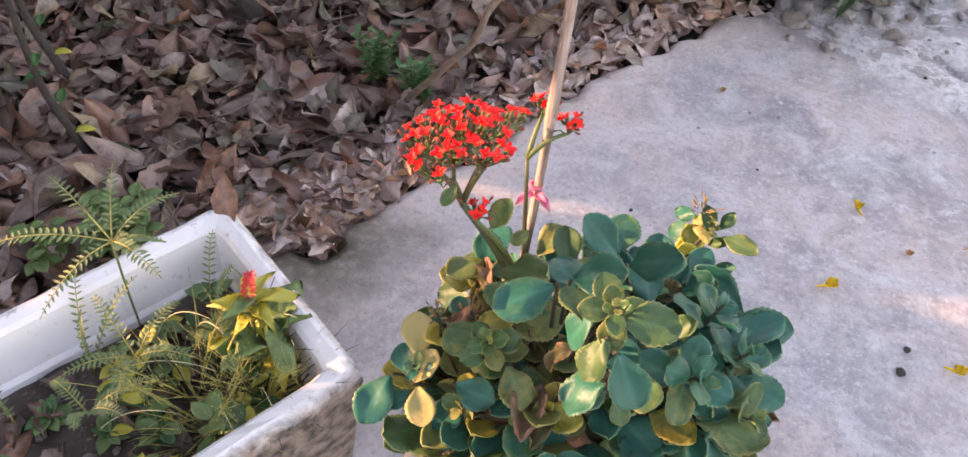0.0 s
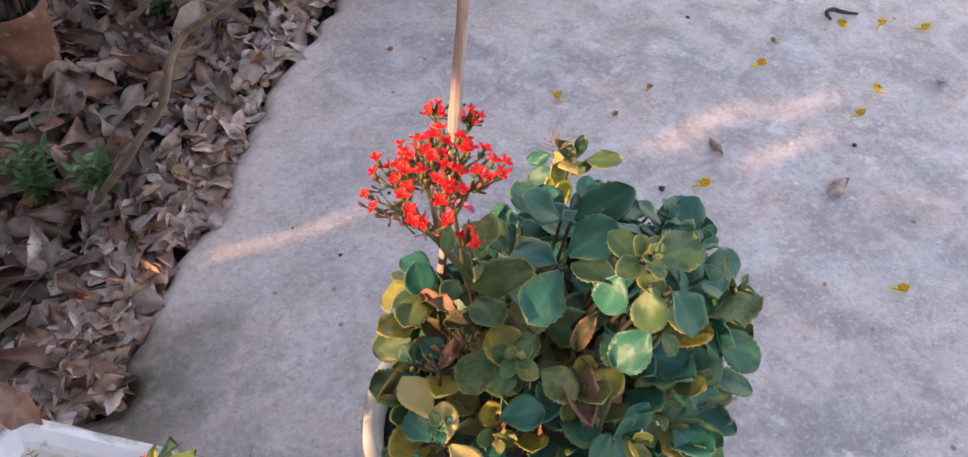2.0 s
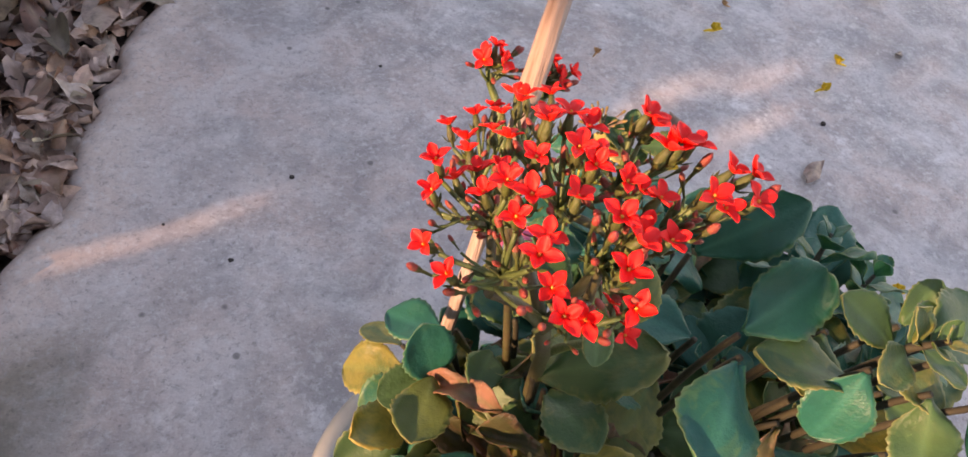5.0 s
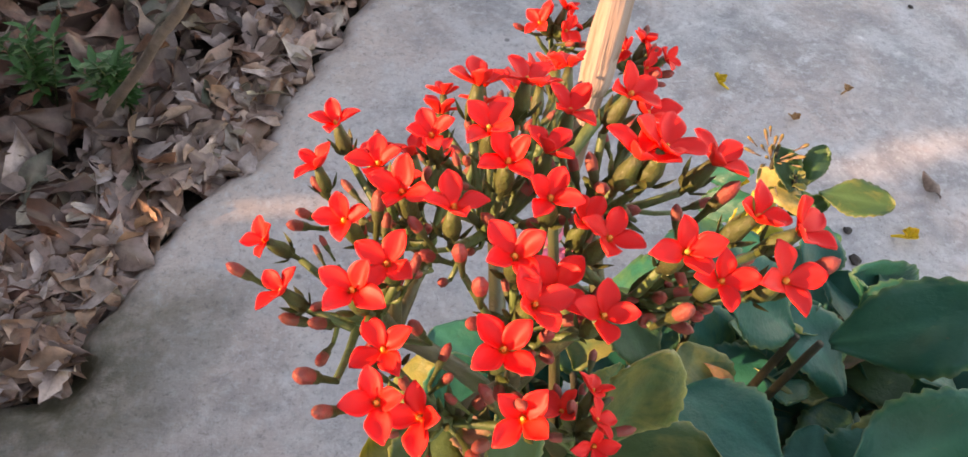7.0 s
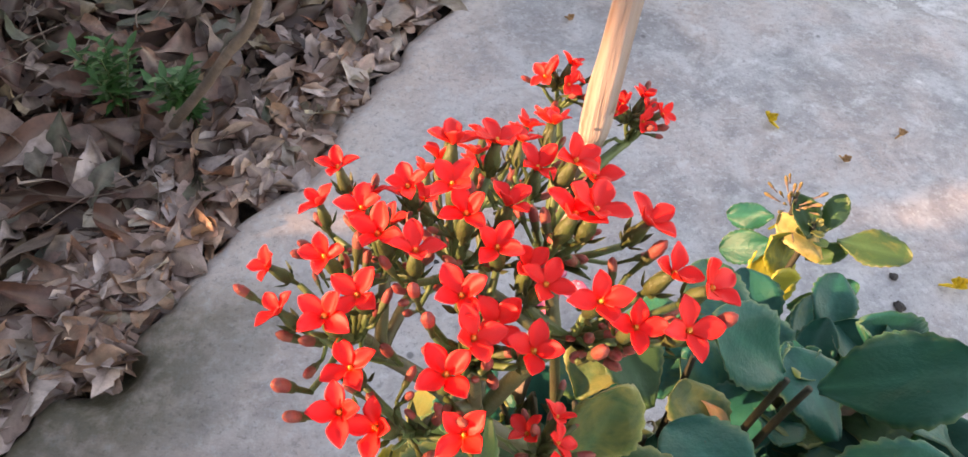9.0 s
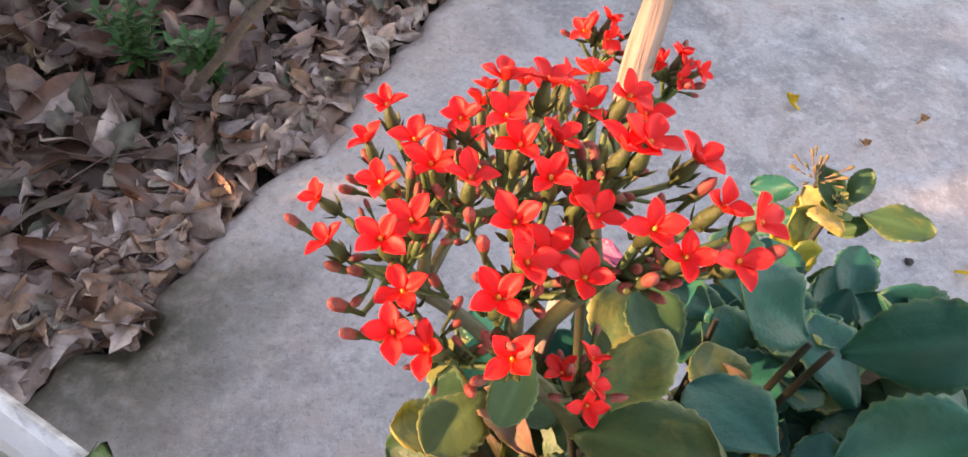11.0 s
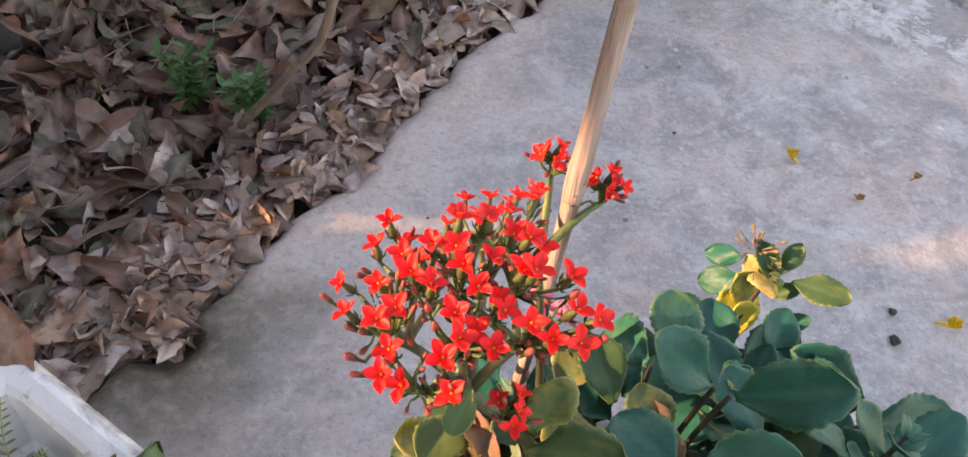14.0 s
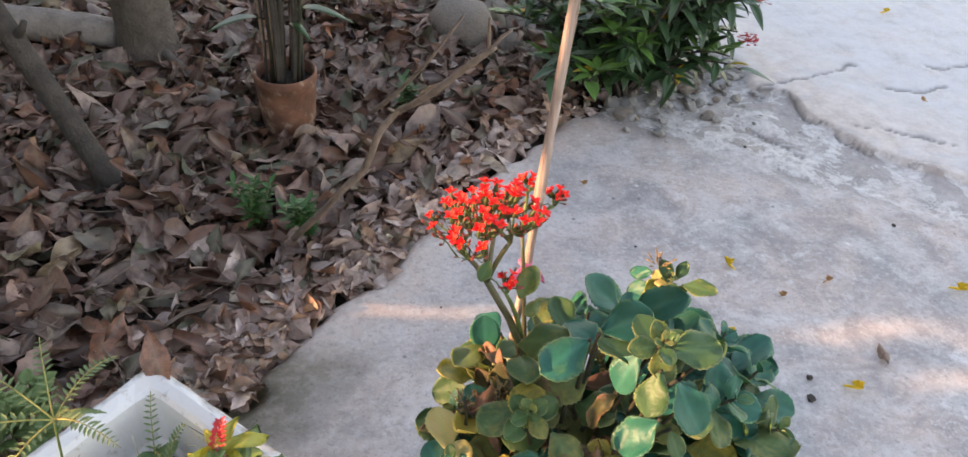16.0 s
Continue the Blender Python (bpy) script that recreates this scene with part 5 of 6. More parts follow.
def build_fern():
    rng = random.Random(21)
    origin = in_trough(0.075, 0.21)
    ob = empty("feathery_weed", origin)
    tagged(ob, "feathery green weed with paired leaflets growing in the trough", "weed")
    hub = Vector((-0.430, 0.735, 0.43))
    tv, tf = tube([p - origin for p in bend(origin, hub, 0.02, 8)], [0.0018] * 9, 6)
    put("stem", mesh_of("stem", tv, tf, STEM_GREEN), ob)
    for tip, sag, n, l in (((-0.55, 0.80, 0.47), 0.015, 13, 0.018), ((-0.59, 0.69, 0.43), 0.02, 15, 0.020), ((-0.47, 0.84, 0.47), 0.01, 11, 0.018), ((-0.38, 0.84, 0.43), 0.02, 13, 0.018),
                           ((-0.345, 0.70, 0.415), 0.02, 14, 0.019), ((-0.50, 0.63, 0.37), 0.02, 13, 0.018), ((-0.40, 0.80, 0.36), 0.01, 13, 0.018)):
        frond(ob, origin, hub, tip, sag, n, l, FERN, rng)
    mid = in_trough(0.17, 0.24, 0.27)
    for k in range(5):
        a = k * 1.26
        frond(ob, origin, mid, mid + Vector((math.cos(a) * 0.10, math.sin(a) * 0.10, 0.035 + 0.02 * math.sin(3 * a))), 0.02, 12, 0.018, FERN, rng)
    low = in_trough(0.20, 0.33, 0.25)
    for tip in ((-0.36, 0.55, 0.30), (-0.42, 0.52, 0.29), (-0.48, 0.58, 0.30), (-0.33, 0.60, 0.32)):
        frond(ob, origin, low, tip, 0.02, 13, 0.017, FERN, rng)
    for base, tip in ((in_trough(0.10, 0.30), (-0.52, 0.74, 0.34)), (in_trough(0.10, 0.30), (-0.46, 0.66, 0.36)), (in_trough(0.10, 0.30), (-0.42, 0.74, 0.35)), (in_trough(0.14, 0.12), (-0.36, 0.86, 0.33)), (in_trough(0.14, 0.12), (-0.30, 0.80, 0.33)), (in_trough(0.12, 0.42), (-0.62, 0.60, 0.34)), (in_trough(0.12, 0.42), (-0.55, 0.55, 0.33))):
        frond(ob, origin, base, tip, 0.03, 13, 0.017, FERN, rng)


def build_celosia():
    rng = random.Random(23)
    origin = Vector((-0.215, 0.725, 0.194))
    ob = empty("lime_leaved_plant", origin)
    tagged(ob, "lime-yellow leafy plant with a small red flower spike", "garden plant")
    tip = Vector((-0.236, 0.718, 0.385))
    tv, tf = tube([p - origin for p in bend(origin, tip, 0.012, 8, (1, 0, 0))], [0.0045 - 0.0002 * i for i in range(9)], 7)
    put("stem", mesh_of("stem", tv, tf, VINE), ob)
    for k in range(46):
        t = 0.10 + 0.90 * k / 46
        p = origin.lerp(tip, t)
        a = k * 2.4 + rng.uniform(-0.5, 0.5)
        high = t > 0.62
        l = rng.uniform(0.030, 0.055) if high else rng.uniform(0.055, 0.095)
        v, f, _, _ = blade(l, l * rng.uniform(0.34, 0.55), lance, 9, 4, cup=rng.uniform(-0.1, 0.25), droop=rng.uniform(0.1, 0.9), fold=rng.uniform(0.0, 0.3), wave=rng.uniform(0.15, 0.35), seed=k, thick=0.0005)
        way = Vector((math.cos(a), math.sin(a), rng.uniform(-0.5, 0.4) + 0.8 * t))
        material = LIME if rng.random() < (0.85 if high else 0.40) else rng.choice((WEED, WEED, STEM_OLD))
        put("leaf", mesh_of("leaf", v, f, material), ob, aim(p - origin, way, (rng.gauss(0, 0.3), rng.gauss(0, 0.3), 1)))
    ch = []
    for k in range(60):
        t = k / 60
        a = k * 2.4
        p = tip - origin + Vector((0.010 * t, 0.004 * t, 0.045 * t)) + Vector((math.cos(a), math.sin(a), 0)) * 0.0055 * (1 - 0.6 * t)
        v, f, _, _ = blade(0.008, 0.004, oval, 3, 2, cup=0.2)
        ch.append((moved(v, aim(p, (math.cos(a), math.sin(a), 0.9))), f, {}))
    v, f, _ = merge(ch)
    put("flower_spike", mesh_of("flower_spike", v, f, CRIMSON), ob, label="red bristly flower spike")


def build_grass():
    rng = random.Random(27)
    for base, count, name in ((in_trough(0.305, 0.115), 80, 0), (in_trough(0.30, 0.20), 70, 1), (in_trough(0.24, 0.20), 30, 2)):
        ob = empty("grass_tuft", base)
        tagged(ob, "tuft of thin yellow-green grass growing in the trough", "grass", "trough grass")
        ch = []
        for k in range(count):
            a, r = rng.uniform(0, 6.28), rng.uniform(0, 0.05)
            p = Vector((r * math.cos(a), r * math.sin(a), 0))
            b = a + rng.uniform(-0.7, 0.7)
            l = rng.uniform(0.07, 0.17)
            e = p + Vector((math.cos(b) * l * 0.75, math.sin(b) * l * 0.75, l * rng.uniform(0.35, 0.9)))
            v, f = tube(bend(p, e, l * 0.10, 6), [0.0010, 0.0010, 0.0009, 0.0008, 0.0007, 0.0005, 0.0002], 4)
            put("grass_blade", mesh_of("grass_blade", v, f, GRASS if k % 3 else STEM_BROWN), ob)
        for k in range(5):
            a = rng.uniform(0, 6.28)
            e = Vector((math.cos(a) * 0.07, math.sin(a) * 0.07, rng.uniform(0.13, 0.20)))
            ch = [(*tube(bend((0, 0, 0), e, 0.01, 6), [0.0007] * 7, 4), {})]
            for j in range(26):
                q = e + Vector((rng.gauss(0, 0.012), rng.gauss(0, 0.012), rng.gauss(0, 0.012)))
                ch.append((*tube([e * 0.93, q], [0.0003, 0.0002], 3), {}))
                ch.append((*tube([q, q + Vector((0, 0, 0.0022))], [0.0008, 0.0005], 4), {}))
            v, f, _ = merge(ch)
            put("seed_head", mesh_of("seed_head", v, f, GRASS), ob)


def build_straws():
    """Long pale arching stems that lean across the weeds."""
    rng = random.Random(33)
    for base, tip in (((0.10, 0.20), (-0.29, 0.70, 0.33)), ((0.13, 0.30), (-0.27, 0.64, 0.30)), ((0.16, 0.16), (-0.25, 0.66, 0.37)), ((0.20, 0.34), (-0.30, 0.58, 0.27)),
                      ((0.30, 0.12), (-0.17, 0.60, 0.30)), ((0.28, 0.18), (-0.21, 0.56, 0.27)), ((0.24, 0.10), (-0.16, 0.70, 0.38))):
        o = in_trough(*base)
        ob = empty("straw", o)
        tagged(ob, "long pale dry grass stem arching over the trough weeds", "grass", "pale straws")
        line = bend((0, 0, 0), Vector(tip) - o, rng.uniform(0.03, 0.06), 10)
        tv, tf = tube(line, [0.0011 - 0.00006 * i for i in range(11)], 5)
        put("stem", mesh_of("stem", tv, tf, STRAW), ob)


def build_small_weeds():
    rng = random.Random(31)
    spots = [(0.10, 0.18), (0.33, 0.20), (0.20, 0.14), (0.27, 0.26), (0.16, 0.22), (0.12, 0.26), (0.19, 0.28), (0.14, 0.14), (0.26, 0.12), (0.35, 0.27), (0.30, 0.31),
             (0.19, 0.20), (0.23, 0.26), (0.31, 0.14), (0.36, 0.17), (0.12, 0.10), (0.22, 0.32), (0.17, 0.47), (0.14, 0.38)]
    for p, q in spots:
        o = in_trough(p, q)
        ob = empty("broadleaf_weed", o)
        tagged(ob, "small green broad-leaved weed in the trough soil", "weed", "trough weeds")
        h = rng.uniform(0.03, 0.13) if q < 0.30 else rng.uniform(0.015, 0.03)
        tv, tf = tube([(0, 0, 0), (0, 0, h * 0.6), (0.004, 0, h)], [0.0016, 0.0014, 0.001], 5)
        put("stem", mesh_of("stem", tv, tf, STEM_GREEN), ob)
        for k in range(rng.randint(7, 11)):
            a = k * 2.4
            l = rng.uniform(0.022, 0.040) + 0.15 * max(0, h - 0.05)
            v, f, _, _ = blade(l, l * 0.62, oval, 6, 4, cup=0.1, droop=0.15, fold=0.08, thick=0.0005, seed=k)
            put("leaf", mesh_of("leaf", v, f, rng.choice((WEED, WEED, WEED, LIME, SPRIG))), ob, aim((0, 0, h * rng.uniform(0.3, 1)), (math.cos(a), math.sin(a), rng.uniform(-0.2, 0.6))))
    for o, n in ((Vector((-0.60, 1.02, -0.03)), 3), (Vector((-0.68, 0.98, -0.03)), 4), (Vector((-0.72, 1.06, -0.03)), 3), (Vector((-0.80, 0.96, -0.03)), 4)):
        ob = empty("broadleaf_weed", o)
        tagged(ob, "round-leaved green weed growing in the litter beside the trough", "weed", "weeds beside the trough")
        for j in range(n):
            e = Vector((rng.gauss(0, 0.04), rng.gauss(0, 0.04), rng.uniform(0.10, 0.2)))
            tv, tf = tube(bend((0, 0, 0), e, 0.01, 4), [0.0018, 0.0016, 0.0014, 0.0012, 0.001], 5)
            st = put("stem", mesh_of("stem", tv, tf, STEM_GREEN), ob)
            for k in range(9):
                a, l = k * 2.4, rng.uniform(0.025, 0.045)
                v, f, _, _ = blade(l, l * 0.7, oval, 6, 4, cup=0.1, droop=0.2, fold=0.08, thick=0.0005, seed=k)
                put("leaf", mesh_of("leaf", v, f, WEED), st, aim(e * rng.uniform(0.5, 1), (math.cos(a), math.sin(a), 0.3)))
    peb = [stone_mesh(120 + i, 0.6, 0.4) for i in range(3)]
    for me in peb:
        me.materials.append(STONE)
        me.name = "pebble"
    for k in range(40):
        r = rng.uniform(0.003, 0.009)
        ob = put("pebble", rng.choice(peb), None, Matrix.Translation(in_trough(rng.uniform(0.08, 0.34), rng.uniform(0.30, 0.72), 0.197 + r * 0.3)) @ Euler((0, 0, rng.uniform(0, 6.28))).to_matrix().to_4x4() @ Matrix.Scale(r, 4))
        tagged(ob, "small pebble lying on the dark trough soil", "pebble", "trough pebbles")
    v, f, ve = DRY_LEAVES[4]
    ob = put("dry_leaf", mesh_of("dry_leaf", v, f, DRY_ONE, {"vein": ve}), None, aim((-0.370, 0.930, 0.322), (-0.3, 0.6, 0.5), (0, -0.6, 1), 0.62))
    tagged(ob, "curled brown leaf caught on the trough corner", "fallen leaf")
    for k in range(44):
        p, q = rng.uniform(0.09, 0.33), rng.uniform(0.14, 0.72)
        v, f, ve = rng.choice(DRY_LEAVES)
        ob = put("dry_leaf", mesh_of("dry_leaf", v, f, DRY_ONE, {"vein": ve}), None, Matrix.Translation(in_trough(p, q, 0.210)) @ Euler((rng.gauss(0, 0.25), rng.gauss(0, 0.25), rng.uniform(0, 6.28))).to_matrix().to_4x4() @ Matrix.Scale(rng.uniform(0.4, 0.7), 4))
        tagged(ob, "dry brown leaf lying on the trough soil", "fallen leaf", "leaves in the trough")


def build_stalks():
    rng = random.Random(71)
    for k, (p, q) in enumerate(((0.30, 0.12), (0.35, 0.18), (0.24, 0.10), (0.33, 0.26))):
        o = in_trough(p, q)
        ob = empty("dry_stalk", o)
        tagged(ob, "thin dark wiry dead stalk rising from the trough", "weed stalk", "wiry stalks")
        e = Vector((0.03 + 0.05 * rng.random(), rng.uniform(-0.03, 0.12), rng.uniform(0.14, 0.22)))
        tv, tf = tube(bend((0, 0, 0), e, 0.02, 8), [0.0014 - 0.0001 * i for i in range(9)], 5, 0.2, k)
        put("stalk", mesh_of("stalk", tv, tf, STEM_BROWN), ob)
        for j in range(3):
            b = Vector((rng.gauss(0, 0.03), rng.gauss(0, 0.03), 0.04))
            a = e * (0.6 + 0.12 * j)
            tv, tf = tube(bend(a, a + b, 0.005, 4), [0.0007, 0.0007, 0.0006, 0.0005, 0.0003], 4, 0.2, j)
            put("twig", mesh_of("twig", tv, tf, STEM_BROWN), ob)


build_stalks()
build_fern()
build_celosia()
build_grass()
build_straws()
build_small_weeds()

# ---- things on the litter ----


def build_sprig(place, height, count, seed, label):
    rng = random.Random(seed)
    o = Vector(place)
    ob = empty("green_seedling", o)
    tagged(ob, label, "seedling", "seedlings in the leaf litter")
    for s in range(count):
        e = Vector((rng.gauss(0, 0.022), rng.gauss(0, 0.022), height * rng.uniform(0.6, 1)))
        tv, tf = tube(bend((rng.gauss(0, 0.01), rng.gauss(0, 0.01), 0), e, 0.008, 4), [0.002, 0.0018, 0.0016, 0.0014, 0.001], 5)
        st = put("stem", mesh_of("stem", tv, tf, STEM_GREEN), ob)
        for k in range(22):
            t = 0.30 + 0.70 * k / 22
            a = k * 2.4 + s
            l = rng.uniform(0.024, 0.040)
            v, f, _, _ = blade(l, l * 0.36, lance, 4, 2, cup=0.1, droop=0.15)
            put("leaf", mesh_of("leaf", v, f, SPRIG), st, aim(e * t, (math.cos(a), math.sin(a), 0.7 * t)))


def build_vine():
    o = Vector((-0.275, 1.595, -0.04))
    ob = empty("woody_vine", o)
    tagged(ob, "bare brown woody shoot rising crookedly out of the leaf litter", "vine")
    pts = [(-0.275, 1.595, -0.04), (-0.225, 1.560, 0.05), (-0.155, 1.512, 0.160), (-0.118, 1.490, 0.222), (-0.071, 1.465, 0.290), (-0.048, 1.445, 0.350), (-0.030, 1.440, 0.405), (0.004, 1.443, 0.450), (0.035, 1.400, 0.495), (0.070, 1.352, 0.548), (0.112, 1.312, 0.610), (0.165, 1.272, 0.680)]
    line = glide(pts)
    tv, tf = tube([p - o for p in line], [(0.0088 - 0.00007 * i) * (1 + 0.10 * noise.noise((i * 0.7, 0, 3))) for i in range(len(line))], 10, 0.10, 4)
    put("limb", mesh_of("limb", tv, tf, VINE), ob)
    for e in ((0.152, 1.262, 0.735), (0.190, 1.262, 0.715)):
        tv, tf = tube([p - o for p in bend((0.157, 1.278, 0.668), e, 0.004, 5)], [0.0040, 0.0034, 0.003, 0.0026, 0.0022, 0.0018], 7, 0.1, 5)
        put("twig", mesh_of("twig", tv, tf, VINE), ob)
    for k in (13, 22, 28, 35):
        stub = Vector((0.010, -0.004, 0.008)) if k % 2 else Vector((-0.011, 0.002, 0.006))
        tv, tf = tube([line[k] - o, line[k] + stub - o, line[k] + stub * 1.5 - o], [0.0052, 0.004, 0.0022], 6, 0.2, k)
        put("stub", mesh_of("stub", tv, tf, VINE), ob)
    o = Vector((-0.10, 2.20, -0.03))
    ob = empty("thin_branch", o)
    tagged(ob, "thin bare brown branch slanting out of the litter", "branch")
    line = glide([(-0.10, 2.20, -0.03), (-0.02, 2.12, 0.08), (0.04, 2.07, 0.17), (0.10, 2.02, 0.27), (0.18, 1.97, 0.42)])
    tv, tf = tube([p - o for p in line], [0.0082 - 0.0003 * i for i in range(len(line))], 8, 0.1, 5)
    put("limb", mesh_of("limb", tv, tf, VINE), ob)


def build_terracotta():
    c = (-0.300, 2.125, -0.02)
    ob = empty("terracotta_pot", c)
    tagged(ob, "stained terracotta pot standing among fallen leaves", "plant pot")
    v, f = lathe([(0.066, 0.0), (0.071, 0.004), (0.074, 0.045), (0.077, 0.05), (0.078, 0.09), (0.082, 0.12), (0.083, 0.165), (0.087, 0.168), (0.088, 0.195), (0.085, 0.199), (0.079, 0.195), (0.074, 0.15), (0.06, 0.03)], 40)
    v = [(x * (1 + 0.012 * noise.noise((x * 20, y * 20, z * 25))), y, z) for x, y, z in v]
    put("body", mesh_of("body", v, f, TERRACOTTA), ob)
    v, f = lathe([(0.073, 0.165), (0.04, 0.170), (0.01, 0.168)], 24)
    put("soil", mesh_of("soil", v, f, SOIL), ob)
    rng = random.Random(8)
    plant = empty("cane_plant", (c[0], c[1], 0.145))
    tagged(plant, "clump of dark brown upright canes growing in a terracotta pot", "potted plant")
    for k in range(22):
        a, r = rng.uniform(0, 6.28), 0.055 * math.sqrt(rng.random())
        p = Vector((r * math.cos(a), r * math.sin(a), 0))
        e = p * 1.7 + Vector((rng.gauss(0, 0.02), rng.gauss(0, 0.02), rng.uniform(0.6, 0.9)))
        tv, tf = tube(bend(p, e, 0.01, 6, (1, 0, 0)), [rng.uniform(0.004, 0.008)] * 7, 7, 0.15, k)
        put("cane", mesh_of("cane", tv, tf, rng.choice((DARK_BARK, VINE, DARK_BARK, STEM_BROWN))), plant)
    for k in range(26):
        a = rng.uniform(0, 6.28)
        l = rng.uniform(0.10, 0.18)
        v, f, _, _ = blade(l, l * 0.22, lance, 7, 2, cup=0.1, droop=0.45, thick=0.0006)
        put("leaf", mesh_of("leaf", v, f, BUSH_LEAF), plant, aim((0.05 * math.cos(a), 0.05 * math.sin(a), rng.uniform(0.16, 0.6)), (math.cos(a), math.sin(a), 0.5)))


def build_trunks():
    ob = empty("tree", (-0.80, 2.60, -0.05))
    tagged(ob, "grey-brown tree trunk with a flared base among fallen leaves", "tree")
    tv, tf = tube([(0, 0, 0), (0, 0, 0.03), (0.002, 0, 0.10), (0.0, 0, 0.25), (-0.01, 0.01, 0.6), (-0.02, 0.03, 1.2), (-0.02, 0.05, 2.2), (0.02, 0.1, 3.4)], [0.125, 0.105, 0.090, 0.084, 0.081, 0.078, 0.07, 0.055], 22, 0.10, 2)
    put("trunk", mesh_of("trunk", tv, tf, BARK), ob)
    for e, r in (((-0.32, -0.22, -0.02), 0.022), ((0.22, -0.22, -0.02), 0.022)):
        tv, tf = tube(bend((0, 0, 0.06), e, 0.03, 7), [r * (1 - 0.09 * i) for i in range(8)], 9, 0.2, 6)
        put("root", mesh_of("root", tv, tf, BARK), ob)
    rng = random.Random(3)
    for k in range(4):
        a = k * 1.7 + 0.4
        e = Vector((math.cos(a) * 0.8, 0.1 + math.sin(a) * 0.8, 4.2 + 0.3 * k))
        tv, tf = tube(bend((0.0, 0.07, 2.9 + 0.1 * k), e, 0.1, 6), [0.05 - 0.006 * i for i in range(7)], 8, 0.1, k)
        put("limb", mesh_of("limb", tv, tf, BARK), ob)
    ch = []
    for k in range(2600):
        a, b = rng.uniform(0, 6.283), rng.gauss(0, 0.5)
        r = 1.5 * rng.random() ** 0.4
        p = Vector((r * math.cos(a), 0.1 + r * math.sin(a), 4.4 + b * 0.8))
        l = rng.uniform(0.09, 0.15)
        v, f, _, _ = blade(l, l * 0.3, lance, 4, 2, cup=0.1, droop=0.2)
        ch.append((moved(v, aim(p, (rng.uniform(-1, 1), rng.uniform(-1, 1), rng.uniform(-0.9, 0.3)))), f, {}))
    v, f, _ = merge(ch)
    put("crown", mesh_of("crown", v, f, BUSH_LEAF), ob)

    ob = empty("leaning_stem", (-0.735, 1.84, -0.05))
    tagged(ob, "dark leaning bare tree stem rooted in the litter", "tree stem")
    tv, tf = tube([(0.02, -0.02, 0), (0.0, 0, 0.06), (-0.07, 0.03, 0.22), (-0.15, 0.06, 0.42), (-0.24, 0.10, 0.62), (-0.33, 0.12, 0.85), (-0.50, 0.16, 1.3), (-0.7, 0.2, 1.9)], [0.034, 0.030, 0.029, 0.028, 0.028, 0.027, 0.024, 0.018], 12, 0.10, 7)
    put("trunk", mesh_of("trunk", tv, tf, DARK_BARK), ob)
    for a, b, r in (((0.0, 0.0, 0.05), (0.09, -0.05, 0.0), 0.013), ((0.0, 0.0, 0.05), (-0.06, -0.07, 0.0), 0.012)):
        tv, tf = tube(bend(a, b, 0.012, 5), [r * (1 - 0.12 * i) for i in range(6)], 8, 0.15, 4)
        put("root", mesh_of("root", tv, tf, DARK_BARK), ob)
    tv, tf = tube([(-0.15, 0.06, 0.42), (-0.12, 0.045, 0.45), (-0.105, 0.04, 0.475)], [0.014, 0.010, 0.007], 8, 0.15, 6)
    put("branch_stub", mesh_of("branch_stub", tv, tf, DARK_BARK), ob)


def build_saplings():
    for x, y, r in ((-0.902, 1.25, 0.0085), (-1.086, 1.484, 0.0100)):
        o = Vector((x, y, -0.05))
        ob = empty("sapling", o)
        tagged(ob, "thin bare dark sapling stem growing out of the litter", "sapling", "thin saplings")
        line = glide([(0.02, 0.0, 0.0), (0.0, 0.0, 0.10), (-0.018, -0.008, 0.22), (-0.004, -0.02, 0.36), (0.006, -0.01, 0.55), (-0.01, 0.02, 0.9), (0.03, 0.05, 1.5)])
        tv, tf = tube(line, [r * (1.25 - 0.035 * i) for i in range(len(line))], 9, 0.12, 3)
        st = put("trunk", mesh_of("trunk", tv, tf, DARK_BARK), ob)
        for k, (z, a) in enumerate(((0.12, 0.3), (0.2, 2.0), (0.28, 4.0), (0.33, 5.2))):
            v, f, _, _ = blade(0.045, 0.026, oval, 6, 4, cup=0.1, droop=0.25, thick=0.0005, seed=k)
            put("leaf", mesh_of("leaf", v, f, LIME if k == 0 else SPRIG), st, aim((0.0, 0, z), (math.cos(a), math.sin(a), 0.3)))


def build_twigs():
    rng = random.Random(61)
    ch = []
    for k in range(170):
        x, y = rng.uniform(-1.4, 0.4), rng.uniform(0.9, 2.7)
        if edge_side(x, y) > -0.04:
            continue
        a, l = rng.uniform(0, 6.28), rng.uniform(0.04, 0.20)
        d = Vector((math.cos(a), math.sin(a), rng.uniform(-0.08, 0.12))) * l
        p = Vector((x, y, rng.uniform(0.008, 0.030)))
        r = rng.uniform(0.0008, 0.0022)
        v, f = tube(bend(p, p + d, rng.uniform(-0.1, 0.1) * l, 5, (-d.y / l, d.x / l, 0.3)), [r, r, r, r * 0.9, r * 0.8, r * 0.5], 5, 0.2, k)
        ch.append((v, f, {}))
    v, f, _ = merge(ch)
    tagged(put("fallen_twigs", mesh_of("fallen_twigs", v, f, VINE)), "thin dry brown twigs strewn over the leaf litter", "twigs", kind="stuff")


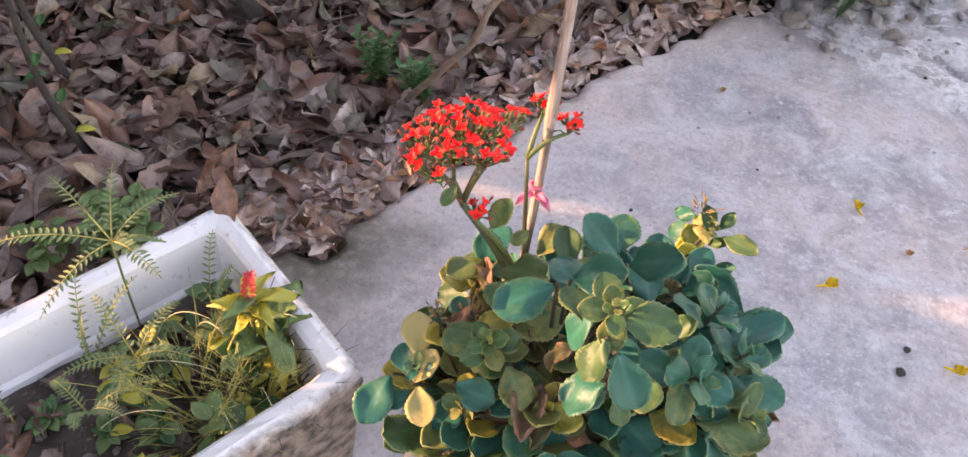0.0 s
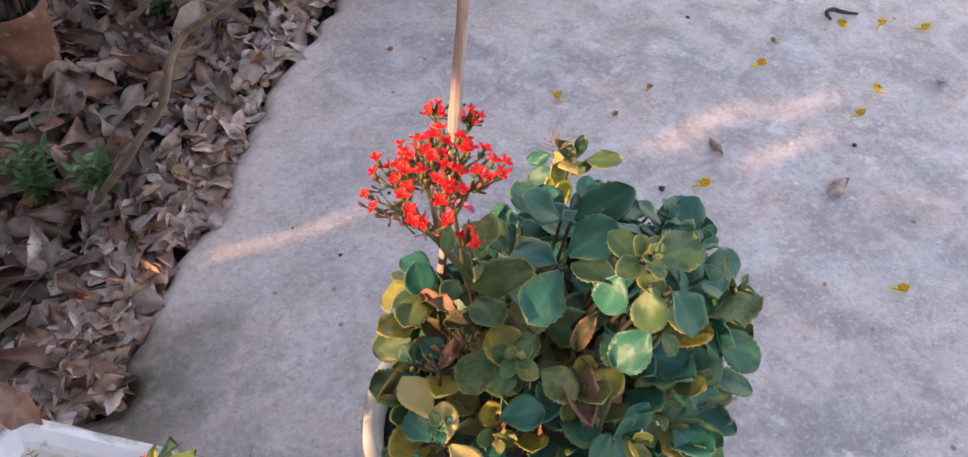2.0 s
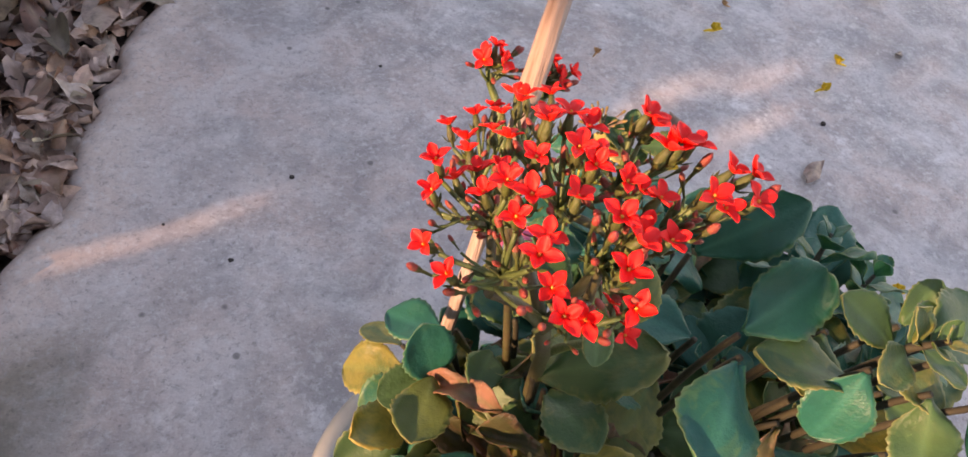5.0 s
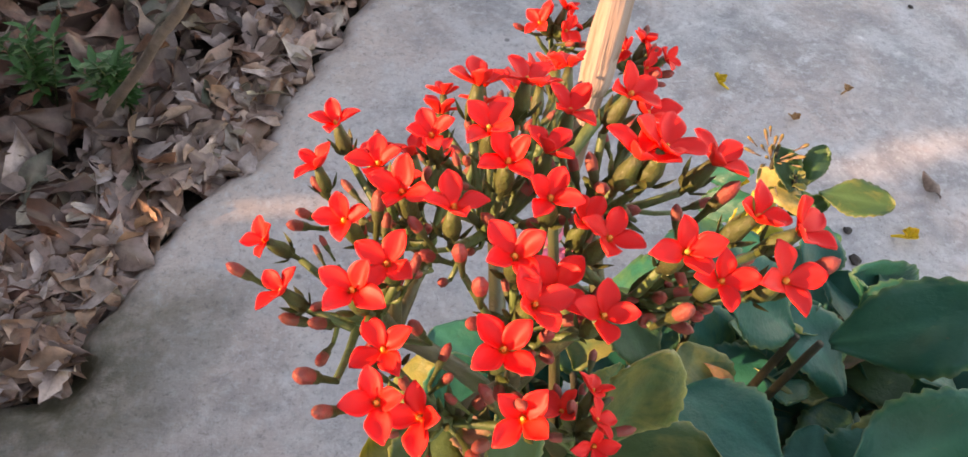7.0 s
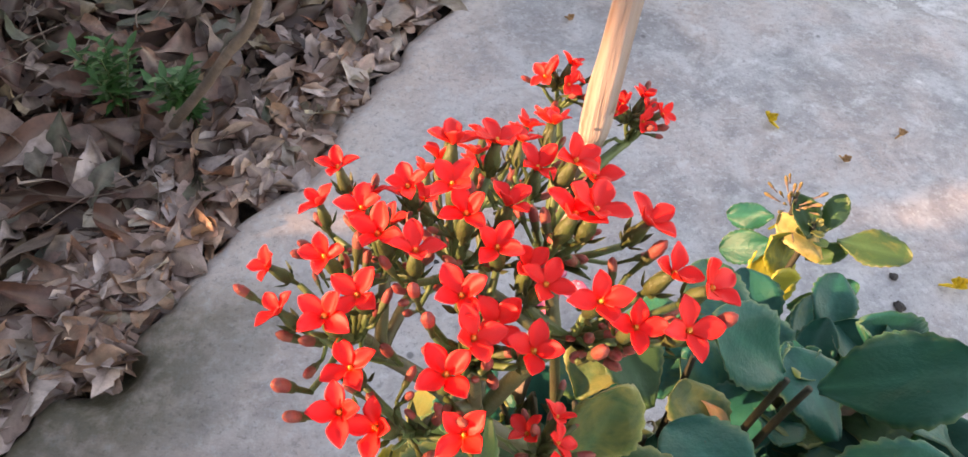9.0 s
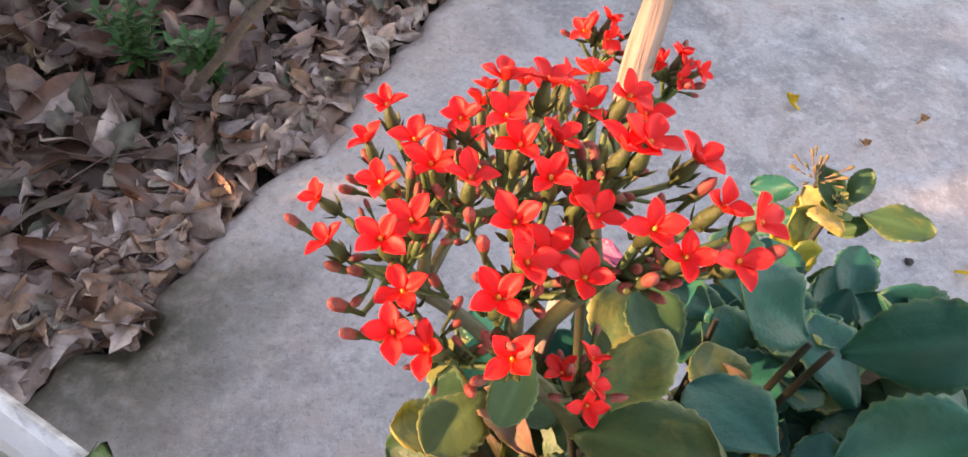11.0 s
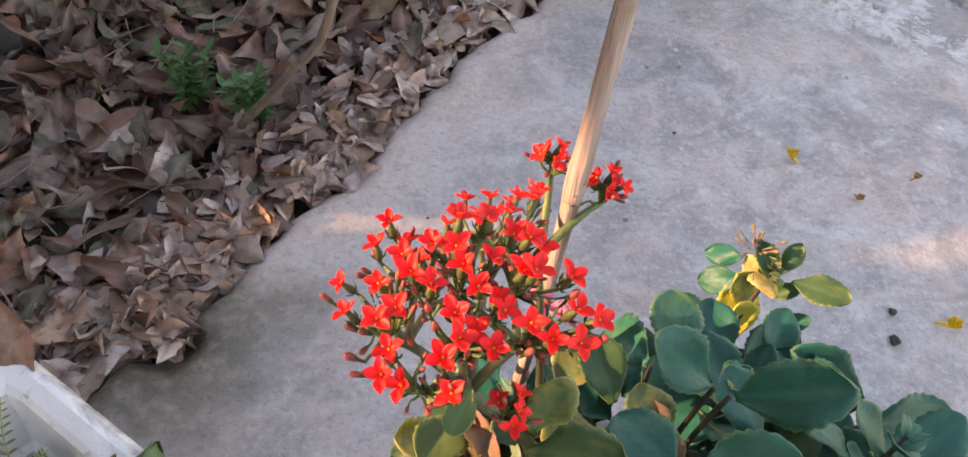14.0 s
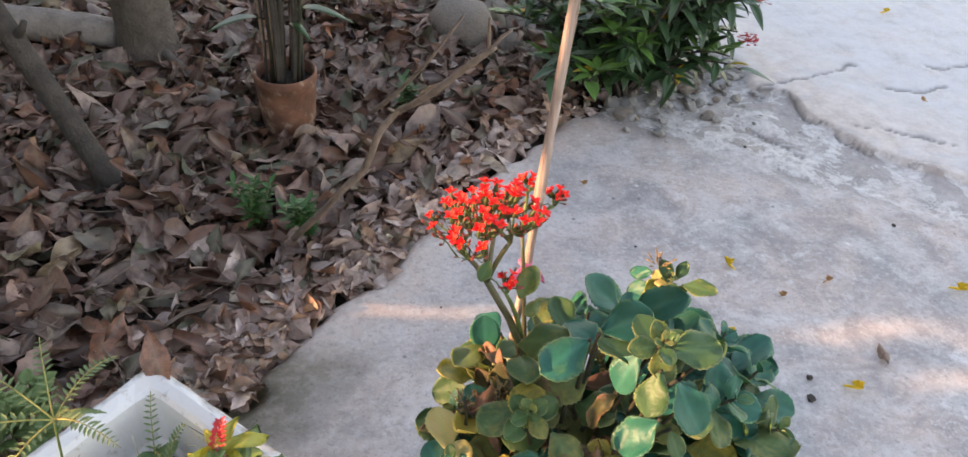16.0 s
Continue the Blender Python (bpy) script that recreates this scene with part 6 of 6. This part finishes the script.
def build_log():
    ob = empty("log", (-1.10, 2.66, 0.0))
    tagged(ob, "pale weathered log lying beside the tree trunk", "log")
    tv, tf = tube(bend((-0.42, 0.10, 0.005), (0.20, -0.02, 0.03), 0.015, 8), [0.060, 0.062, 0.062, 0.060, 0.058, 0.056, 0.054, 0.052, 0.05], 14, 0.12, 9)
    put("trunk", mesh_of("trunk", tv, tf, STONE), ob)


def build_stones():
    rng = random.Random(17)
    meshes = [stone_mesh(i * 3.7) for i in range(5)]
    for me in meshes:
        me.materials.append(STONE)
    spots = [(0.26, 2.78, 0.13), (0.42, 2.70, 0.055), (0.50, 2.60, 0.05), (0.47, 2.82, 0.07), (0.38, 2.92, 0.08), (0.56, 2.74, 0.05), (0.55, 2.90, 0.06), (0.33, 2.60, 0.04)]
    for k, (x, y, r) in enumerate(spots):
        ob = put("stone", rng.choice(meshes), None, Matrix.Translation((x, y, -0.04 + r * 0.45)) @ Euler((rng.uniform(-0.3, 0.3), rng.uniform(-0.3, 0.3), rng.uniform(0, 6.28))).to_matrix().to_4x4() @ Matrix.Scale(r, 4))
        tagged(ob, "rough grey-brown field stone among fallen leaves", "stone", "stones in the litter")
    chips = [stone_mesh(50 + i * 2.3, 0.24, 0.55) for i in range(5)]
    for me in chips:
        me.materials.append(RUBBLE)
        me.name = "rubble_piece"
    heap = empty("rubble", (0.9, 2.3, 0.0))
    tagged(heap, "crumbled concrete rubble where the slab breaks off", "rubble", kind="stuff")
    lumps = [stone_mesh(150 + i * 1.7, 0.5, 0.45) for i in range(6)]
    for i, me in enumerate(lumps):
        me.materials.append(RUBBLE if i % 3 else STONE)
        me.name = "rubble_piece"
    for k in range(120):
        t = rng.random()
        x, y = 0.72 + 0.44 * t + rng.gauss(0, 0.07), 2.19 + 0.34 * t + rng.gauss(0, 0.085)
        if distance((x, y), PATCH)[1] < 0:
            continue
        r = rng.choice((0.009, 0.012, 0.015, 0.018, 0.022, 0.030)) * rng.uniform(0.8, 1.2)
        put("rubble_piece", rng.choice(lumps), heap, Matrix.Translation((x - 0.9, y - 2.3, r * 0.22)) @ Euler((rng.uniform(-0.4, 0.4), rng.uniform(-0.4, 0.4), rng.uniform(0, 6.28))).to_matrix().to_4x4() @ Matrix.Scale(r, 4))
    n = 0
    while n < 260:
        x, y = rng.uniform(0.55, 1.35), rng.uniform(1.85, 2.9)
        if n > 40:
            x, y = rng.gauss(0.86, 0.14), rng.gauss(2.32, 0.16)
        df, sf = distance((x, y), FAR)
        dp, sp = distance((x, y), PATCH)
        if sf > 0 or sp < 0 or rng.random() < 0.15:
            if rng.random() > 0.05:
                continue
        r = rng.choice((0.002, 0.003, 0.004, 0.005, 0.006, 0.008))
        put("rubble_piece", rng.choice(chips), heap, Matrix.Translation((x - 0.9, y - 2.3, r * 0.15 + 0.004)) @ Euler((rng.uniform(-0.5, 0.5), rng.uniform(-0.5, 0.5), rng.uniform(0, 6.28))).to_matrix().to_4x4() @ Matrix.Scale(r, 4))
        n += 1


def build_bush():
    rng = random.Random(13)
    c = Vector((0.74, 2.38, -0.03))
    ob = empty("flowering_bush", c)
    tagged(ob, "dark green glossy bush with a few red flower clusters", "bush")
    kinds = {}
    for name, material in (("d", BUSH_LEAF), ("y", BUSH_YOUNG), ("o", BUSH_YELLOW)):
        kinds[name] = []
        for i in range(4):
            l = rng.uniform(0.075, 0.11)
            v, f, _, _ = blade(l, l * rng.uniform(0.28, 0.36), lance, 7, 4, cup=0.08, droop=rng.uniform(0.05, 0.3), fold=0.12, thick=0.0006, seed=i)
            kinds[name].append(mesh_of("leaf", v, f, material))
    for k in range(72):
        a = rng.uniform(0, 6.283)
        r = 0.45 * math.sqrt(rng.random())
        h = rng.uniform(0.06, 0.60)
        e = Vector((-0.02 + r * math.cos(a) * 1.0, 0.04 + r * math.sin(a) * 0.8, h))
        b = Vector((rng.gauss(0, 0.04), rng.gauss(0, 0.04), 0))
        tv, tf = tube(bend(b, e, 0.08, 7), [0.008 - 0.0008 * i for i in range(8)], 6, 0.1, k)
        br = put("branch", mesh_of("branch", tv, tf, DARK_BARK), ob)
        young = rng.random() < 0.26
        pts = bend(b, e, 0.08, 7)
        for j in range(20):
            t = 0.35 + 0.65 * j / 20
            p = pts[0].lerp(pts[-1], t) + Vector((0, 0, 0.08 * 4 * t * (1 - t)))
            w = j * 2.4 + k
            d = Vector((math.cos(w), math.sin(w), rng.uniform(-0.9, 0.5) if not young else rng.uniform(0, 0.9)))
            kind = "y" if young and t > 0.7 else ("o" if rng.random() < 0.02 else "d")
            put("leaf", rng.choice(kinds[kind]), br, aim(p, d, (0, 0, 1), rng.uniform(0.85, 1.25)))
    for q in ((0.36, -0.10, 0.24), (0.42, 0.0, 0.33), (0.5, 0.1, 0.36), (0.1, -0.3, 0.62)):
        q = Vector(q)
        ch = []
        for j in range(26):
            d = Vector((rng.gauss(0, 1), rng.gauss(0, 1), abs(rng.gauss(0, 1)) - 0.2)).normalized()
            ch.append((*tube([q, q + d * 0.03], [0.0008, 0.0010], 4), {}))
            for m in range(4):
                v, f, _, _ = blade(0.007, 0.004, oval, 3, 2, cup=0.1)
                ch.append((moved(v, aim(q + d * 0.03, (math.cos(m * 1.57), math.sin(m * 1.57), 0.3), d)), f, {}))
        v, f, _ = merge(ch)
        put("flower_cluster", mesh_of("flower_cluster", v, f, CRIMSON), ob, label="red flower cluster")


build_sprig((-0.215, 1.605, -0.01), 0.12, 8, 41, "small bright green seedling in the leaf litter")
build_sprig((-0.335, 1.655, -0.01), 0.14, 6, 42, "small bright green seedling in the leaf litter")
build_sprig((0.03, 2.22, -0.01), 0.12, 5, 43, "small green seedling beside a woody vine")
build_vine()
build_terracotta()
build_trunks()
build_saplings()
build_twigs()
build_log()
build_stones()
build_bush()

# ---- petals, leaves and crumbs on the slab ----


def yellow_blossom(seed):
    r = random.Random(seed)
    ch = []
    for k in range(5):
        a = k * 1.2566 + r.uniform(-0.2, 0.2)
        v, f, _, _ = blade(r.uniform(0.011, 0.016), 0.011, oval, 5, 4, cup=0.3, droop=-0.3, wave=0.1, thick=0.0004, seed=k + seed)
        ch.append((moved(v, aim((0, 0, 0.004), (math.cos(a), math.sin(a), 0.55))), f, {}))
    v, f = tube([(0.0, 0, 0.005), (-0.008, 0.004, 0.004), (-0.017, 0.007, 0.0025)], [0.0028, 0.0022, 0.0012], 6)
    ch.append((v, f, {}))
    v, f, _ = merge(ch)
    return v, f


def build_fallen():
    rng = random.Random(19)
    blooms = [mesh_of("yellow_blossom", *yellow_blossom(i), YELLOW) for i in range(4)]
    faded = mesh_of("faded_blossom", *yellow_blossom(9), FADED)
    fresh = [(0.960, 1.076), (0.814, 1.475), (1.366, 1.364), (1.576, 1.157), (0.735, 1.236), (0.725, 0.795), (0.785, 0.800), (1.805, 1.365), (1.906, 1.297), (1.697, 1.405), (1.467, 1.106), (1.145, 0.666), (1.84, 0.808), (1.721, 0.748), (1.014, 0.747), (1.98, 2.95)]
    for k, (x, y) in enumerate(fresh):
        small = 0.45 if (x, y) == (1.014, 0.747) else rng.uniform(1.15, 1.5)
        ob = put("yellow_blossom", rng.choice(blooms), None, Matrix.Translation((x, y, 0.001 if y < 2 else 0.016)) @ Euler((rng.uniform(-0.15, 0.15), rng.uniform(-0.15, 0.15), rng.uniform(0, 6.28))).to_matrix().to_4x4() @ Matrix.Scale(small, 4))
        tagged(ob, "fallen bright yellow trumpet blossom on the concrete", "blossom", "fallen yellow blossoms")
    for x, y in ((1.048, 1.409), (1.472, 1.431), (0.519, 1.812), (0.910, 1.359), (1.266, 0.43), (1.757, 2.256)):
        ob = put("faded_blossom", faded, None, Matrix.Translation((x, y, 0.001 if y < 2 else 0.016)) @ Euler((0, 0, rng.uniform(0, 6.28))).to_matrix().to_4x4() @ Matrix.Scale(0.9, 4))
        tagged(ob, "withered orange-brown blossom on the concrete", "blossom", "withered blossoms")
    for x, y, s, seed in ((1.069, 1.165, 0.40, 3), (1.241, 0.942, 0.62, 5), (1.768, 1.113, 0.40, 8), (1.85, 2.86, 0.5, 1)):
        v, f, ve = DRY_LEAVES[seed]
        ob = put("dry_leaf", mesh_of("dry_leaf", v, f, DRY_ONE, {"vein": ve}), None, Matrix.Translation((x, y, 0.008)) @ Euler((0.1, 0.1, seed)).to_matrix().to_4x4() @ Matrix.Scale(s, 4))
        tagged(ob, "small dry brown leaf lying on the concrete", "fallen leaf", "leaves on the slab")
    o = Vector((1.72, 1.45, 0.004))
    ob = empty("dark_twig", o)
    tagged(ob, "short dark curled twig lying on the concrete", "twig")
    tv, tf = tube([p - o for p in glide([(1.690, 1.440, 0.008), (1.700, 1.468, 0.010), (1.725, 1.470, 0.012), (1.750, 1.450, 0.009), (1.782, 1.428, 0.008)])], [0.0035 + 0.003 * math.sin(math.pi * i / 16) for i in range(17)], 8, 0.2, 2)
    put("twig", mesh_of("twig", tv, tf, DARK), ob)
    crumbs = [stone_mesh(80 + i, 0.5, 0.5) for i in range(3)]
    for me in crumbs:
        me.materials.append(DARK)
        me.name = "dark_crumb"
    for x, y, r in ((0.853, 1.057, 0.011), (0.873, 1.112, 0.008), (1.381, 1.031, 0.007), (0.320, 1.357, 0.005), (0.163, 1.240, 0.005), (0.44, 1.10, 0.004), (0.60, 1.55, 0.004), (0.10, 1.35, 0.003), (1.05, 2.0, 0.006), (1.33, 1.62, 0.006)):
        ob = put("dark_crumb", rng.choice(crumbs), None, Matrix.Translation((x, y, r * 0.3)) @ Euler((0, 0, rng.uniform(0, 6.28))).to_matrix().to_4x4() @ Matrix.Scale(r, 4))
        tagged(ob, "dark crumb of debris on the concrete", "debris", "dark crumbs")


build_fallen()


def build_hedge():
    """The tall leafy hedge on the sun's side, which keeps the low sun off the ground but for its gaps."""
    rng = random.Random(29)
    c = Vector((-3.2, 1.2, -0.05))
    ob = empty("hedge", c)
    tagged(ob, "tall leafy garden hedge with gaps that let sunlight through", "hedge")
    shapes = [blade(0.20, 0.11, lance, 3, 2, cup=0.1, droop=0.1)[:2] for _ in range(3)]
    ch = []
    # gaps in the foliage: the stretch of ground that each lets the sun reach
    gaps = [(-0.55, 0.08, 1.28, 1.37, 0.56), (0.58, 1.05, 1.18, 1.31, 0.20), (1.0, 1.5, 1.235, 1.27, 0.55), (1.0, 2.1, 1.11, 1.16, 0.72), (1.48, 1.95, 0.79, 0.87, 0.85)]
    rise, drift = math.tan(radians(SUN_ELEV)), math.tan(radians(SUN_AZ - 180))

    def cleared(y, z):
        x = c.x + z / rise
        g = y + (x - c.x) * drift + 0.02 * noise.noise((x * 4, y * 3, 2))
        return max([share for x0, x1, ya, yb, share in gaps if x0 < x < x1 and ya - 0.03 < g < yb + 0.03] + [0.0])

    for k in range(21000):
        y, z = rng.uniform(-4.2, 6.4), rng.uniform(0.0, 3.9)
        window = (1.33 < z < 1.88 and 0.12 < y < 0.80) or (0.98 < z <= 1.33 and 0.38 < y < 0.68)
        if window and rng.random() > 0.05:
            continue
        v, f = shapes[k % 3]
        m = aim((rng.gauss(0, 0.10), y - c.y, z + 0.05), (rng.uniform(-0.5, 0.5), rng.uniform(-1, 1), rng.uniform(-1, 1)), (1, rng.uniform(-0.4, 0.4), rng.uniform(-0.2, 0.6)))
        spots = [m @ Vector((0, q, 0)) for q in (0.0, 0.07, 0.14, 0.20)]
        if rng.random() < max(cleared(p.y + c.y, p.z + c.z) for p in spots):
            continue
        ch.append((moved(v, m), f, {}))
    v, f, _ = merge(ch)
    tagged(put("foliage", mesh_of("foliage", v, f, BUSH_LEAF), ob), kind="stuff")
    for k in range(12):
        y = -4.0 + k * 0.85
        tv, tf = tube([(0, y - c.y, 0), (0.03, y - c.y + 0.05, 0.8), (-0.02, y - c.y, 1.0)], [0.03, 0.025, 0.02], 7, 0.1, k)
        put("trunk", mesh_of("trunk", tv, tf, DARK_BARK), ob)


build_hedge()
build_litter()
